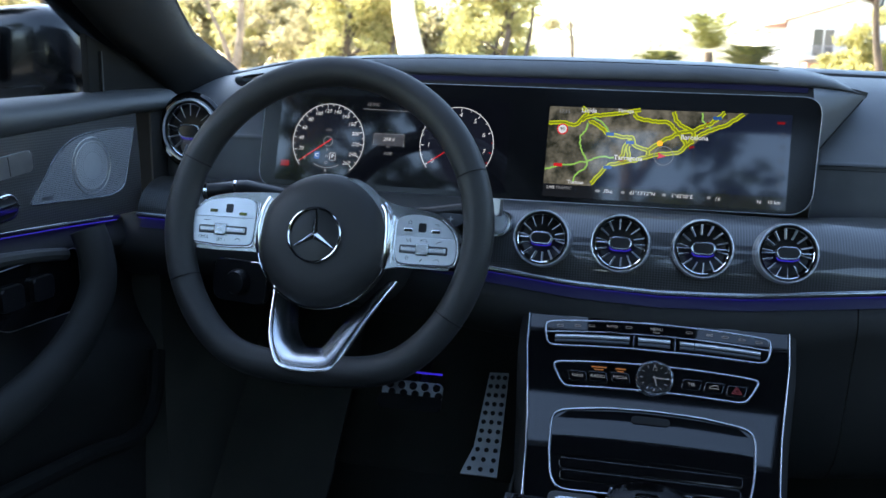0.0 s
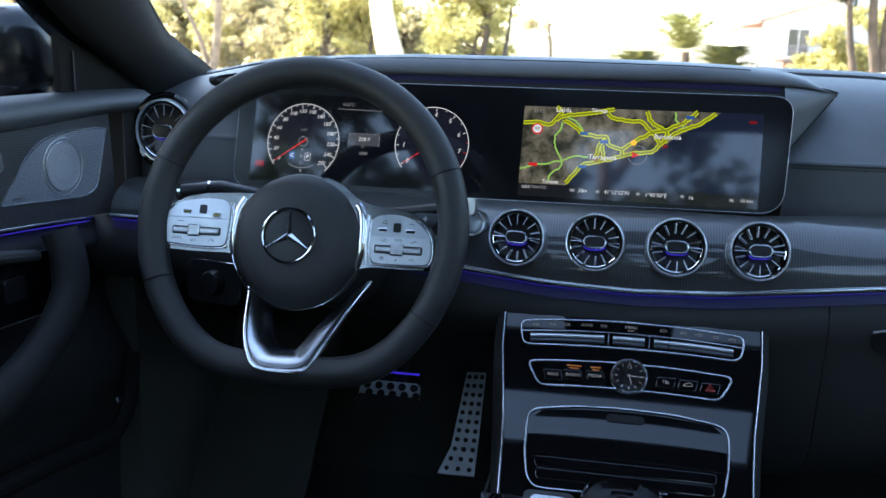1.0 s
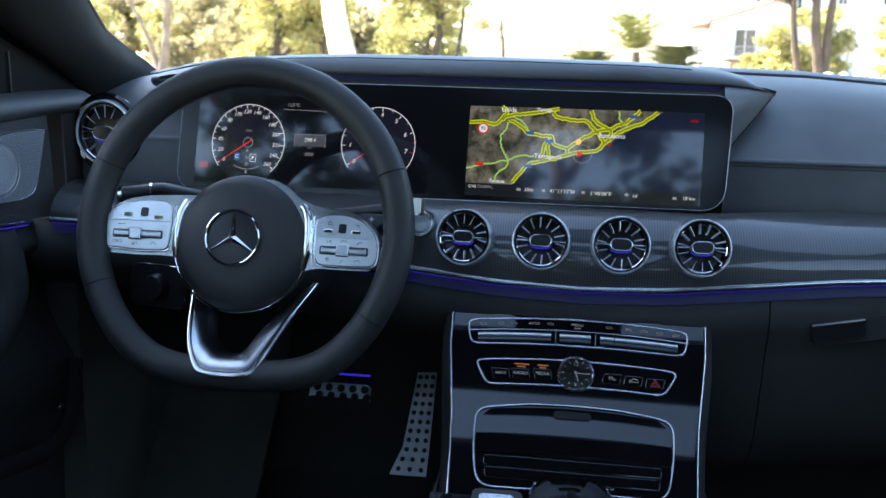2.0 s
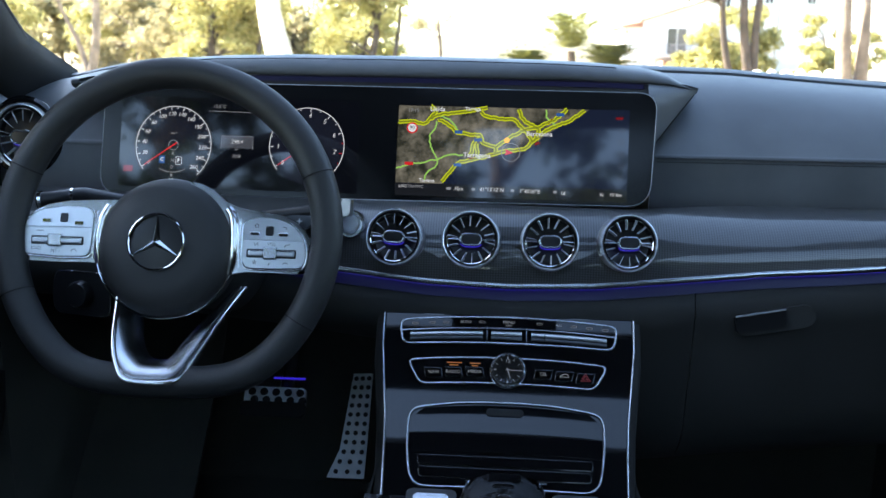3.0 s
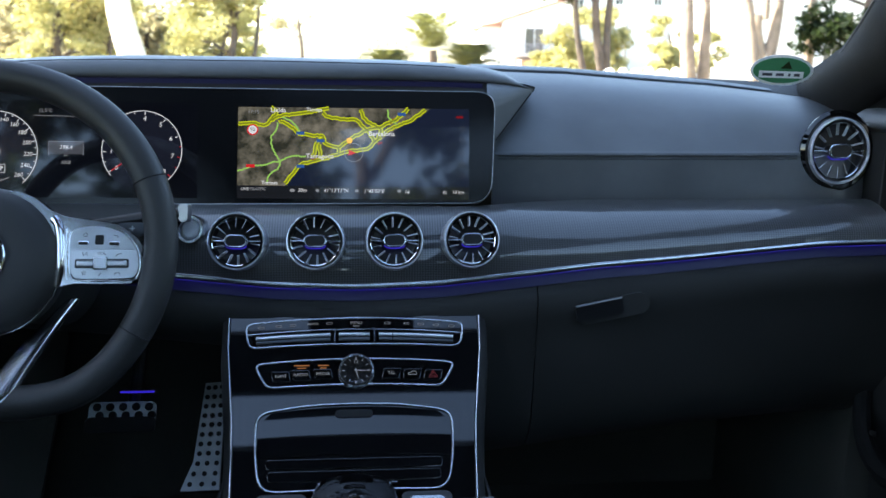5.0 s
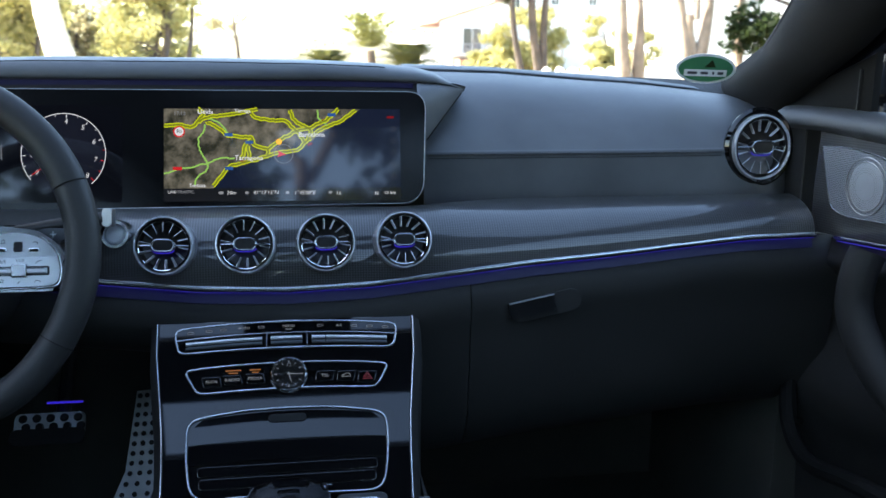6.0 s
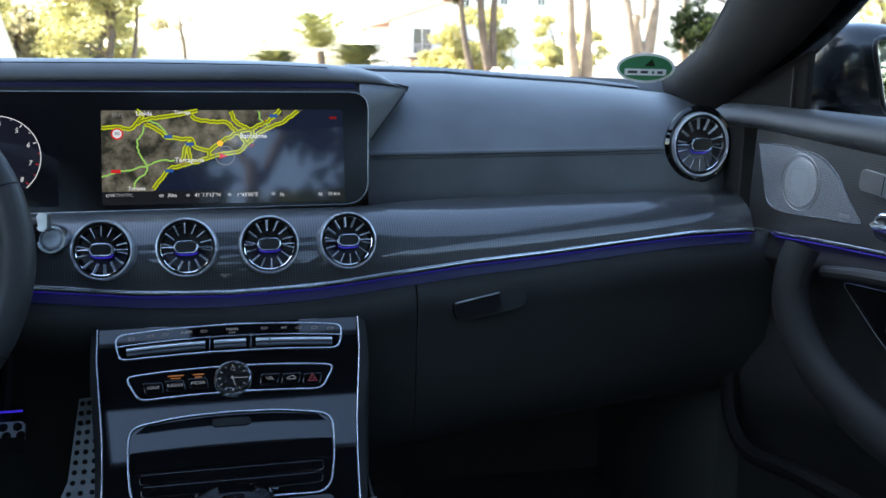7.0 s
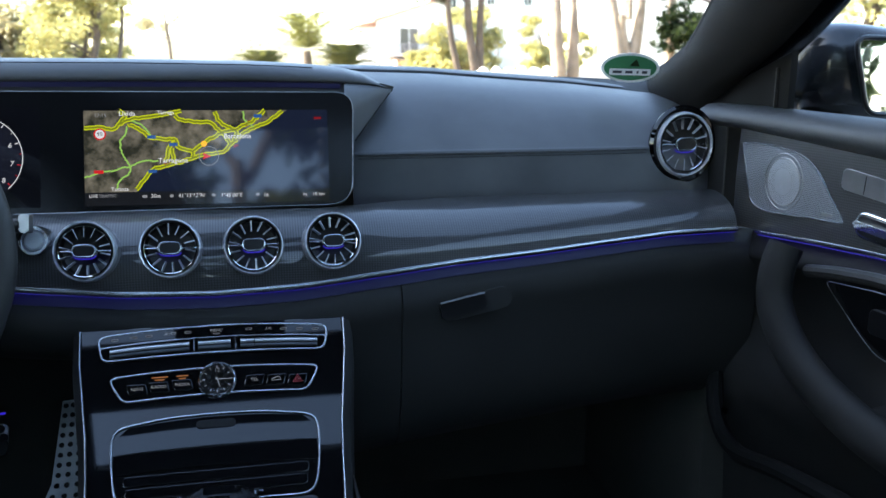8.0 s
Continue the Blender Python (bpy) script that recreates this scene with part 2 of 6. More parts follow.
def lathe(profile, n=48):
    """Profile of (radius, height) turned round z."""
    rows = [[(r * math.cos(2 * math.pi * k / n), r * math.sin(2 * math.pi * k / n), h) for r, h in profile] for k in range(n)]
    bm = grid(rows, closed_u=True)
    bmesh.ops.remove_doubles(bm, verts=bm.verts, dist=1e-6)
    return bm


def prism(outline, h0, h1, bevel=0.0, seg=2):
    """An outline in the xy plane made solid from h0 up to h1, its upper edge rounded."""
    bm = bmesh.new()
    lo = [bm.verts.new((x, y, h0)) for x, y in outline]
    hi = [bm.verts.new((x, y, h1)) for x, y in outline]
    n = len(lo)
    bm.faces.new(lo[::-1])
    bm.faces.new(hi)
    for i in range(n):
        bm.faces.new((lo[i], lo[(i + 1) % n], hi[(i + 1) % n], hi[i]))
    if bevel:
        es = [e for e in bm.edges if all(abs(v.co.z - h1) < 1e-7 for v in e.verts)]
        bmesh.ops.bevel(bm, geom=es, offset=bevel, segments=seg, profile=0.5, affect="EDGES")
    return bm


def rounded(pts, r, n=5):
    """A closed outline with its corners rounded by r (one radius, or one for each corner)."""
    out = []
    m = len(pts)
    for i in range(m):
        p, a, b = Vector(pts[i]), Vector(pts[i - 1]), Vector(pts[(i + 1) % m])
        ri = r[i] if isinstance(r, (list, tuple)) else r
        da, db = (a - p), (b - p)
        ri = min(ri, da.length * 0.45, db.length * 0.45)
        a2, b2 = p + da.normalized() * ri, p + db.normalized() * ri
        for k in range(n + 1):
            t = k / n
            out.append(tuple(a2 * (1 - t) ** 2 + p * 2 * t * (1 - t) + b2 * t * t))
    return out


def rect(u0, v0, u1, v1, r=0.0, n=5):
    pts = [(u0, v0), (u1, v0), (u1, v1), (u0, v1)]
    return rounded(pts, r, n) if r else pts


def smooth_line(pts, n=6):
    """A smooth line through points (Catmull-Rom)."""
    p = [Vector(q) for q in pts]
    out = []
    for i in range(len(p) - 1):
        a, b, c, d = p[max(i - 1, 0)], p[i], p[i + 1], p[min(i + 2, len(p) - 1)]
        for k in range(n):
            t = k / n
            out.append(0.5 * ((2 * b) + (c - a) * t + (2 * a - 5 * b + 4 * c - d) * t * t + (3 * b - a - 3 * c + d) * t ** 3))
    out.append(p[-1])
    return out


def table(x, xs, ys):
    return float(np.interp(x, xs, ys))


def placed(bm, m):
    bm.transform(m)
    return bm


def axes(origin, right, up):
    x = Vector(right).normalized()
    z = x.cross(Vector(up)).normalized()
    y = z.cross(x)
    m = Matrix((x, y, z)).transposed().to_4x4()
    m.translation = origin
    return m


def box(x0, y0, z0, x1, y1, z1, bevel=0.0):
    return placed(prism(rect(x0, y0, x1, y1), z0, z1, bevel), Matrix())


def ribbon(pts, width, h):
    """A flat strip of even width along a line in the xy plane, at height h."""
    p = [Vector(q[:2]) for q in pts]
    rows = []
    for i in range(len(p)):
        d = (p[min(i + 1, len(p) - 1)] - p[max(i - 1, 0)]).normalized()
        s = Vector((-d.y, d.x)) * width / 2
        rows.append([(*(p[i] + s), h), (*(p[i] - s), h)])
    return grid(rows)


def lettering(text, size, m, u, v, h, mat, parent, name="lettering", align="CENTER", shear=0.0, bold=0.0):
    cu = bpy.data.curves.new(name, "FONT")
    cu.body, cu.size, cu.align_x, cu.align_y = text, size, align, "CENTER"
    cu.shear, cu.offset, cu.resolution_u = shear, bold, 2
    tmp = bpy.data.objects.new(name, cu)
    me = bpy.data.meshes.new_from_object(tmp)
    bpy.data.objects.remove(tmp)
    bpy.data.curves.remove(cu)
    me.name = name
    me.materials.clear()
    me.transform(m @ Matrix.Translation((u, v, h)))
    return link_mesh(name, me, mat, parent)


def even(pts, n, blend=2):
    """A closed outline laid out afresh with n equal steps, slightly eased."""
    p = [Vector(q[:2]) for q in pts]
    p.append(p[0])
    cum = [0.0]
    for a, b in zip(p, p[1:]):
        cum.append(cum[-1] + (b - a).length)
    xs_, ys_ = [q.x for q in p], [q.y for q in p]
    out = [Vector((float(np.interp(cum[-1] * k / n, cum, xs_)), float(np.interp(cum[-1] * k / n, cum, ys_)))) for k in range(n)]
    for _ in range(blend):
        out = [(out[i - 1] + out[i] * 2 + out[(i + 1) % n]) / 4 for i in range(n)]
    return [(q.x, q.y) for q in out]


def ring(r, tube_r, m, n=48, arc=(0, 360), k=8):
    a0, a1 = radians(arc[0]), radians(arc[1])
    closed = arc[1] - arc[0] >= 360
    c = n if closed else n + 1
    pts = [(r * math.cos(a0 + (a1 - a0) * i / n), r * math.sin(a0 + (a1 - a0) * i / n), 0) for i in range(c)]
    return placed(tube(pts, tube_r, closed, k, ups=(0, 0, 1)), m)


def stadium(w, h, n=8):
    """A long rounded outline of half-width w and half-height h."""
    r = min(w, h)
    pts = []
    for cx, a0 in ((w - r, -90), (-(w - r), 90)):
        for k in range(n + 1):
            a = radians(a0 + 180 * k / n)
            pts.append((cx + r * math.cos(a), r * math.sin(a)))
    return pts


# ---------------- the cabin: trim lines shared by several things ----------------
CX = (0, 0.1, 0.2, 0.3, 0.4, 0.5, 0.6, 0.7)
CY = (1.076, 1.078, 1.085, 1.097, 1.108, 1.115, 1.119, 1.121)
CZ = (0.829, 0.832, 0.841, 0.849, 0.854, 0.862, 0.870, 0.872)


def trim_y(x):
    return table(abs(x), CX, CY)


def trim_z(x):
    return table(abs(x), CX, CZ)


def spread(a, b, n):
    return [a + (b - a) * i / n for i in range(n + 1)]


# ---------------- dashboard ----------------
dash = thing("dashboard", (0, 1.4, 0.3), "black leather dashboard with carbon weave trim and chrome line", "dashboard", kind="structure")

PAD = ((1.66, 0.99), (1.60, 1.045), (1.53, 1.072), (1.455, 1.071), (1.445, 1.064), (1.40, 1.062), (1.34, 1.052), (1.29, 1.034),
       (1.25, 1.011), (1.222, 0.990), (1.206, 0.977), (1.203, 0.975), (1.203, 0.972), (1.201, 0.955), (1.199, 0.935), (1.198, 0.918), (1.20, 0.90))


def pad_skin(x0, x1, n=24):
    rows = []
    for x in spread(x0, x1, n):
        q = abs(x)
        sink = table(q, (0.15, 0.325, 0.467, 0.566, 0.667, 0.76), (-0.014, -0.010, 0.0, 0.006, 0.016, 0.025))
        if x < 0:
            sink = table(q, (0.53, 0.57, 0.62, 0.70, 0.76), (-0.014, -0.012, -0.006, 0.010, 0.018))
        back = table(q, (0.15, 0.5, 0.66, 0.76), (-0.006, 0.0, 0.012, 0.05))
        rows.append([(x, y + back, z - sink * max(0.0, min(1.0, (z - 0.975) / 0.07))) for y, z in smooth_profile(PAD)])
    return grid(rows, thick=-0.004)


def smooth_profile(pts):
    return [(p.x, p.y) for p in smooth_line([(a, b) for a, b in pts], 3)]


part("passenger_pad", pad_skin(0.178, 0.78), LEATHER, dash, "dark blue-grey stitched leather pad", 60)
part("driver_pad", pad_skin(-0.78, -0.54, 10), LEATHER, dash, "dark leather pad", 60)
for x0, x1 in ((0.185, 0.60),):
    rows = [[(x, 1.2005 + table(x, (0.15, 0.5, 0.66), (-0.006, 0.0, 0.012)), 0.9760), (x, 1.1972 + table(x, (0.15, 0.5, 0.66), (-0.006, 0.0, 0.012)), 0.9744)] for x in spread(x0, x1, 20)]
    part("stitched_seam", grid(rows), GROOVE, dash, "thin stitched seam")

part("stitch_thread", tube([(x, 1.1985 + table(x, (0.15, 0.5, 0.66), (-0.006, 0.0, 0.012)), 0.9700) for x in spread(0.185, 0.60, 30)], 0.0006, n=5), THREAD, dash)
for k in range(7):
    x = -0.655 + 0.013 * k
    part("vent_slot", placed(box(-0.0040, -0.018, -0.002, 0.0040, 0.018, 0.0014, 0.0005), pose(x, 1.345 + 0.10 * (x + 0.62), 1.0535 + 0.16 * (x + 0.62), 8, -14, 12)), MATTE, dash, "narrow black demister slot")

# defroster strip behind the pad
rows = [[(x, 1.450, 1.062 - table(abs(x), (0.15, 0.325, 0.467, 0.566, 0.667, 0.76), (-0.014, -0.010, 0.0, 0.006, 0.016, 0.025))),
         (x, 1.452, 1.0665 - table(abs(x), (0.15, 0.325, 0.467, 0.566, 0.667, 0.76), (-0.014, -0.010, 0.0, 0.006, 0.015, 0.023))),
         (x, 1.50, table(x, (0.15, 0.232, 0.433, 0.636, 0.78), (1.083, 1.082, 1.077, 1.070, 1.064))), (x, 1.60, 1.055)] for x in spread(0.16, 0.78, 20)]
part("defroster_strip", grid(rows, thick=0.006), SOFT, dash, "matt black defroster strip")

# leather hood over the displays
HOOD = ((1.216, 1.068), (1.207, 1.070), (1.204, 1.075), (1.207, 1.084), (1.218, 1.091), (1.24, 1.0955), (1.28, 1.0975), (1.33, 1.0965), (1.42, 1.090), (1.55, 1.072))


def hood_drop(x):
    return table(x, (-0.66, -0.60, -0.56, -0.52, -0.47, -0.40, -0.30, -0.10, 0.05, 0.12, 0.17, 0.20, 0.225, 0.245),
                 (0.062, 0.045, 0.030, 0.016, 0.008, 0.003, 0.0, 0.0, 0.002, 0.005, 0.0095, 0.0155, 0.027, 0.045))


rows = []
for x in spread(-0.605, 0.240, 60):
    d = hood_drop(x)
    pull = max(0.0, (x - 0.19) / 0.05) ** 2
    lip_y, lip_z = 1.209 + d * 0.8, 1.071 - d * 0.31
    row = [(x, y + d * 0.8, z - d * (0.25 + 0.75 * min(1, max(0, (z - 1.068) / 0.026)))) for y, z in smooth_profile(HOOD)]
    rows.append([(x, y + (lip_y - y) * pull * 0.9 if y < 1.36 else y, z + (lip_z - z) * pull * 0.9) for x, y, z in row])
part("display_hood", grid(rows, thick=0.004), LEATHER, dash, "dark leather hood over the displays", 60)
part("hood_seam", tube([(x, 1.2165 + hood_drop(x) * 0.8, 1.0920 - hood_drop(x) * 0.9) for x in spread(-0.50, 0.13, 60)], 0.0008, n=6), THREAD, dash, "stitched hood seam")
rows = [[(x, 1.214 + hood_drop(x) * 0.6, 1.0695 - hood_drop(x) * 0.3), (x, 1.214, 1.058), (x, 1.25, 1.052)] for x in spread(-0.56, 0.172, 30)]
part("hood_underside", grid(rows, thick=0.003), SOFT, dash, "matt black band under the hood")
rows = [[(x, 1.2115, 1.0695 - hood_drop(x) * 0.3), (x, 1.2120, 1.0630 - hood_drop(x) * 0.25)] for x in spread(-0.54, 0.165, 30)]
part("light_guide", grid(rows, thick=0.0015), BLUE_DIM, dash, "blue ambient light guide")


def hood_lip(x):
    """The hood's lower edge at x."""
    d = hood_drop(x)
    return Vector((x, 1.209 + d * 0.8, 1.071 - d * 0.31))


tip = hood_lip(0.239)
rows = []
for i in range(13):
    top = hood_lip(0.172 + 0.067 * i / 12)
    low_ = Vector((0.181, 1.187, 0.995)).lerp(tip, i / 12)
    inset = Vector((0.166, 1.178, 1.060)).lerp(tip, i / 12)
    rows.append([top, top.lerp(inset, 0.6), inset.lerp(low_, 0.08), inset.lerp(low_, 0.5), low_])
part("hood_cheek", grid(rows), LEATHER, dash, "leather cheek beside the display", 50)
for s in (-1, 1):
    part("end_cap", box(min(s * 0.675, s * 0.80), 1.262, 0.80, max(s * 0.675, s * 0.80), 1.29, 1.015), MATTE, dash)
    part("end_filler", box(min(s * 0.719, s * 0.80), 1.195, 0.70, max(s * 0.719, s * 0.80), 1.262, 1.012), MATTE, dash)
part("cheek_seam", tube(smooth_line([tip.lerp(Vector((0.181, 1.186, 0.995)), 0.08), tip.lerp(Vector((0.181, 1.186, 0.995)), 0.5), (0.181, 1.186, 0.995)]), 0.0010, n=6), GROOVE, dash)

# carbon trim, a rolled face from the chrome line up to the pad


def carbon_point(x, s):
    yt = table(x, (-0.7, -0.56, -0.5, -0.2, 0.0, 0.17, 0.23, 0.31, 0.7), (1.19, 1.19, 1.172, 1.16, 1.146, 1.146, 1.172, 1.192, 1.195))
    zt = 0.9165
    yc, zc = trim_y(x), trim_z(x) + 0.003
    a = radians(90 * s)
    return (x, yt - (yt - yc) * math.cos(a), zc + (zt - zc) * math.sin(a))


rows = [[carbon_point(x, s) for s in spread(0, 1, 10)] for x in spread(-0.70, 0.70, 90)]
part("carbon_trim", grid(rows, thick=0.003), CARBON, dash, "glossy woven carbon trim", 60)
xs = spread(-0.70, 0.70, 90)
part("chrome_strip", tube([(x, trim_y(x) - 0.002, trim_z(x)) for x in xs], 0.0024, n=10, r2=0.0038), SATIN, dash, "bright satin chrome strip")
rows = [[(x, trim_y(x) + 0.001, trim_z(x) - 0.0042), (x, trim_y(x) + 0.013, trim_z(x) - 0.0062)] for x in xs]
part("light_guide", grid(rows, thick=0.001), BLUE, dash, "blue ambient light guide")
# the guide's light spilled on the dash is put in as a glowing strip
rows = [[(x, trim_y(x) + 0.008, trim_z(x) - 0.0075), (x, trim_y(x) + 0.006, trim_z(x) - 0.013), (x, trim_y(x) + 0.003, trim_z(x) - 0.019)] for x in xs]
part("glow_band", grid(rows, thick=0.001), BLUE_DIM, dash, "blue spill of the light guide as a dim glowing band")

LOWER = ((0.016, -0.004), (0.013, -0.012), (0.006, -0.024), (0.001, -0.036), (0.0, -0.055), (0.006, -0.09), (0.012, -0.15), (0.03, -0.22), (0.10, -0.27), (0.3, -0.30), (0.5, -0.32))


KNEE = ((0.016, -0.004), (0.013, -0.012), (0.006, -0.024), (0.001, -0.036), (0.002, -0.055), (0.02, -0.080), (0.06, -0.095), (0.2, -0.10), (0.5, -0.11))


def lower_skin(x0, x1, n, shape=LOWER):
    return grid([[(x, trim_y(x) + y, trim_z(x) + z) for y, z in smooth_profile(shape)] for x in spread(x0, x1, n)], thick=0.004)


part("knee_panel", lower_skin(-0.74, -0.146, 30, KNEE), SOFT, dash, "soft black knee panel", 60)
part("lower_panel", lower_skin(-0.146, 0.2225, 20), SOFT, dash, "soft black lower dashboard", 60)
glove = part("glove_box_lid", lower_skin(0.2245, 0.74, 30), SOFT, dash, "soft black glove box lid", 60)
gh = axes((0.303, 1.0900, 0.794), (1, 0.03, 0.19), (0, 0.06, 1))
handle = part("handle", placed(prism(rect(-0.030, -0.011, 0.030, 0.010, 0.003), -0.004, 0.003, 0.001), gh), BLACK, glove, "glossy black glove box latch")
part("chrome_edge", placed(prism(rect(-0.029, 0.0085, 0.030, 0.0105), 0.003, 0.0045), gh), RING, glove)
part("recess", placed(prism(stadium(0.048, 0.014), -0.006, -0.0015), gh @ pose(0.018, -0.004, 0)), SOFT, glove)
part("firewall", box(-0.78, 1.62, 0.2, 0.78, 1.66, 1.0), CARPET, dash, "black carpeted firewall")

# steering column shroud and the knee panel behind the wheel
col = axes((-0.362, 1.0, 0.875), (1, 0, 0), (0, 0.31, 0.95))
part("column_shroud", placed(lathe([(0.0, 0.03), (0.045, 0.028), (0.055, 0.015), (0.06, -0.05), (0.062, -0.16)], 28), col), SOFT, dash, "black steering column shroud")
part("binnacle_floor", grid([[(x, y, 0.913 + (y - 1.06) * 0.03) for y in (1.07, 1.12, 1.18)] for x in spread(-0.53, -0.205, 6)], thick=0.004), SOFT, dash)

# ---------------- wide display panel ----------------
PX, PZ = -0.185, 0.985
PANEL = axes((PX, 1.178 - 0.05 * PX + 0.27 * (PZ - 1.035), PZ), (1, -0.05, 0), (0, 0.27, 1))
panel = thing("display_panel", (PX, 1.19, 0.9), "wide black glass panel with lit dials and road map", "display")
face = rounded([(-0.360, -0.0745), (0.357, -0.0675), (0.362, 0.0745), (-0.360, 0.0765)], [0.028, 0.03, 0.024, 0.008], 8)
part("housing", placed(prism(face, -0.03, -0.002), PANEL), BLACK, panel, "black plastic housing")
part("cover_glass", placed(prism(face, -0.002, 0.0, 0.0006), PANEL), GLASS_BLACK, panel, "glossy black cover glass")
edge = tube([(*p, 0.0) for p in face], 0.0005, True, 8, ups=(0, 0, 1))
part("frame", placed(edge, PANEL), STEEL, panel, "thin silver frame")


def lit_part(name, bm, mat, label=""):
    return part(name, placed(bm, PANEL), mat, panel, label)


def dial(cu, cv, r, count, step, first_shown, big, red_from=None):
    """A round gauge: face, rim, ticks, numbers and hand."""
    lit_part("dial_face", prism([(cu + r * math.cos(radians(k * 7.5)), cv + r * math.sin(radians(k * 7.5))) for k in range(48)], 0.0002, 0.0004), DIAL_LIT)
    here = PANEL @ Matrix.Translation((cu, cv, 0.0006))
    part("dial_rim", ring(r, 0.0005, here, 64, (-48, 220), 6), WHITE_LIT, panel, "lit white dial rim")
    for i in range(count * 2 + 1):
        a = radians(215 - 258 * i / (count * 2))
        ln = 0.0052 if i % 2 == 0 else 0.003
        c, s = math.cos(a), math.sin(a)
        t = ribbon([(cu + (r - 0.0012) * c, cv + (r - 0.0012) * s), (cu + (r - ln) * c, cv + (r - ln) * s)], 0.0011, 0.0008)
        lit_part("tick", t, RED_LIT if red_from and i / 2 >= red_from else WHITE_LIT)
    for i in range(0, count + 1):
        a = radians(215 - 258 * i / count)
        lettering(str(i * step), big, PANEL, cu + (r - 0.0115) * math.cos(a), cv + (r - 0.0098) * math.sin(a), 0.0008, WHITE_LIT, panel, "numeral", shear=0.15)
    a = radians(215)
    c, s = math.cos(a), math.sin(a)
    hand = prism([(cu + 0.006 * -c - 0.001 * s, cv + 0.006 * -s + 0.001 * c), (cu - 0.006 * c + 0.001 * s, cv - 0.006 * s - 0.001 * c),
                  (cu + (r - 0.004) * c + 0.0004 * s, cv + (r - 0.004) * s - 0.0004 * c), (cu + (r - 0.004) * c - 0.0004 * s, cv + (r - 0.004) * s + 0.0004 * c)], 0.0009, 0.0012)
    lit_part("hand", hand, RED_LIT, "red dial hand")
    part("hub_ring", ring(0.0065, 0.0004, here, 24), GREY_LIT, panel)


lit_part("dial_screen", prism(rect(-0.335, -0.064, -0.012, 0.056), 0.0, 0.0001), lit("dial_screen_pixels", (0.02, 0.025, 0.05), 0.006), "glossy dark dial screen")
dial(-0.261, -0.008, 0.0515, 13, 20, 0, 0.0074)
dial(-0.081, -0.004, 0.0495, 8, 1, 0, 0.0086, 6.4)
lettering("km/h", 0.0042, PANEL, -0.261, 0.008, 0.0008, GREY_LIT, panel)
lettering("R", 0.0062, PANEL, -0.261, -0.0195, 0.0008, GREY_LIT, panel)
lettering("N", 0.0062, PANEL, -0.261, -0.0285, 0.0008, GREY_LIT, panel)
lettering("D", 0.0062, PANEL, -0.261, -0.0375, 0.0008, GREY_LIT, panel)
lettering("P", 0.0068, PANEL, -0.2525, -0.0285, 0.001, WHITE_LIT, panel, bold=0.0002)
lettering("C", 0.0068, PANEL, -0.2755, -0.0275, 0.001, WHITE_LIT, panel, bold=0.0002)
lit_part("mode_badge", prism(rect(-0.2795, -0.0325, -0.2715, -0.0225, 0.001), 0.0004, 0.0006), BLUE_LIT)
lit_part("gear_badge_frame", placed(tube([(*p, 0.0007) for p in rect(-0.2565, -0.0335, -0.2485, -0.0235, 0.0008, 3)], 0.0003, True, 5, ups=(0, 0, 1)), Matrix()), WHITE_LIT)
lettering("1/2", 0.006, PANEL, -0.261, -0.0545, 0.0008, WHITE_LIT, panel)
lit_part("fuel_symbol", prism(rect(-0.2625, -0.0495, -0.260, -0.0460), 0.0006, 0.0009), GREY_LIT)
part("fuel_scale", ring(0.036, 0.0005, PANEL @ Matrix.Translation((-0.261, -0.008, 0.0006)), 24, (240, 300), 6), GREY_LIT, panel)
lit_part("warning_lamp", prism(rect(-0.328, -0.0445, -0.3155, -0.0365, 0.001), 0.0004, 0.0008), LAMP_LIT, "red warning lamp")
lettering("12.5\u00b0C", 0.0062, PANEL, -0.2005, 0.0445, 0.0008, GREY_LIT, panel)
lit_part("header_line", ribbon([(-0.215, 0.0385), (-0.125, 0.037)], 0.0006, 0.0006), GREY_LIT)
lit_part("info_field", prism(rect(-0.196, -0.010, -0.153, 0.006, 0.001), 0.0003, 0.0005), lit("info_pixels", (0.25, 0.28, 0.36), 0.025))
lit_part("info_field_edge", tube([(-0.196, -0.011, 0.0006), (-0.196, 0.006, 0.0006), (-0.153, 0.006, 0.0006), (-0.153, -0.011, 0.0006)], 0.0003, False, 5), GREY_LIT)
lettering("298.4", 0.0072, PANEL, -0.1745, -0.0015, 0.0008, WHITE_LIT, panel, shear=0.15)
lettering("km", 0.0036, PANEL, -0.1745, -0.0115, 0.0008, GREY_LIT, panel)
lettering("3008", 0.0060, PANEL, -0.1745, -0.0205, 0.0008, GREY_LIT, panel, shear=0.15)

# the map: land, sea, roads, names
MU0, MU1, MV0, MV1 = 0.0375, 0.3285, -0.0635, 0.0520


def mp_uv(px, py):
    """From tenths across and down the map picture to the panel."""
    return (MU0 + (MU1 - MU0) * px / 100.0, MV1 - (MV1 - MV0) * py / 100.0)


lit_part("land", prism([mp_uv(0, 86), mp_uv(100, 86), mp_uv(100, 0), mp_uv(0, 0)], 0.0001, 0.0003), LAND_LIT, "satellite picture of dark land")
sea = [(20.5, 86.1), (26.9, 66.5), (33.3, 60.7), (42.8, 52.7), (49.7, 49.2), (56.1, 45.7), (60.6, 40.0), (63.4, 31.9), (68.8, 22.6), (74.3, 14.5), (79.8, 5.3), (83.0, 0.0), (100.0, 0.0), (100.0, 86.1)]
lit_part("sea", prism([mp_uv(*p) for p in sea], 0.0002, 0.0005), SEA_LIT, "dark blue sea")
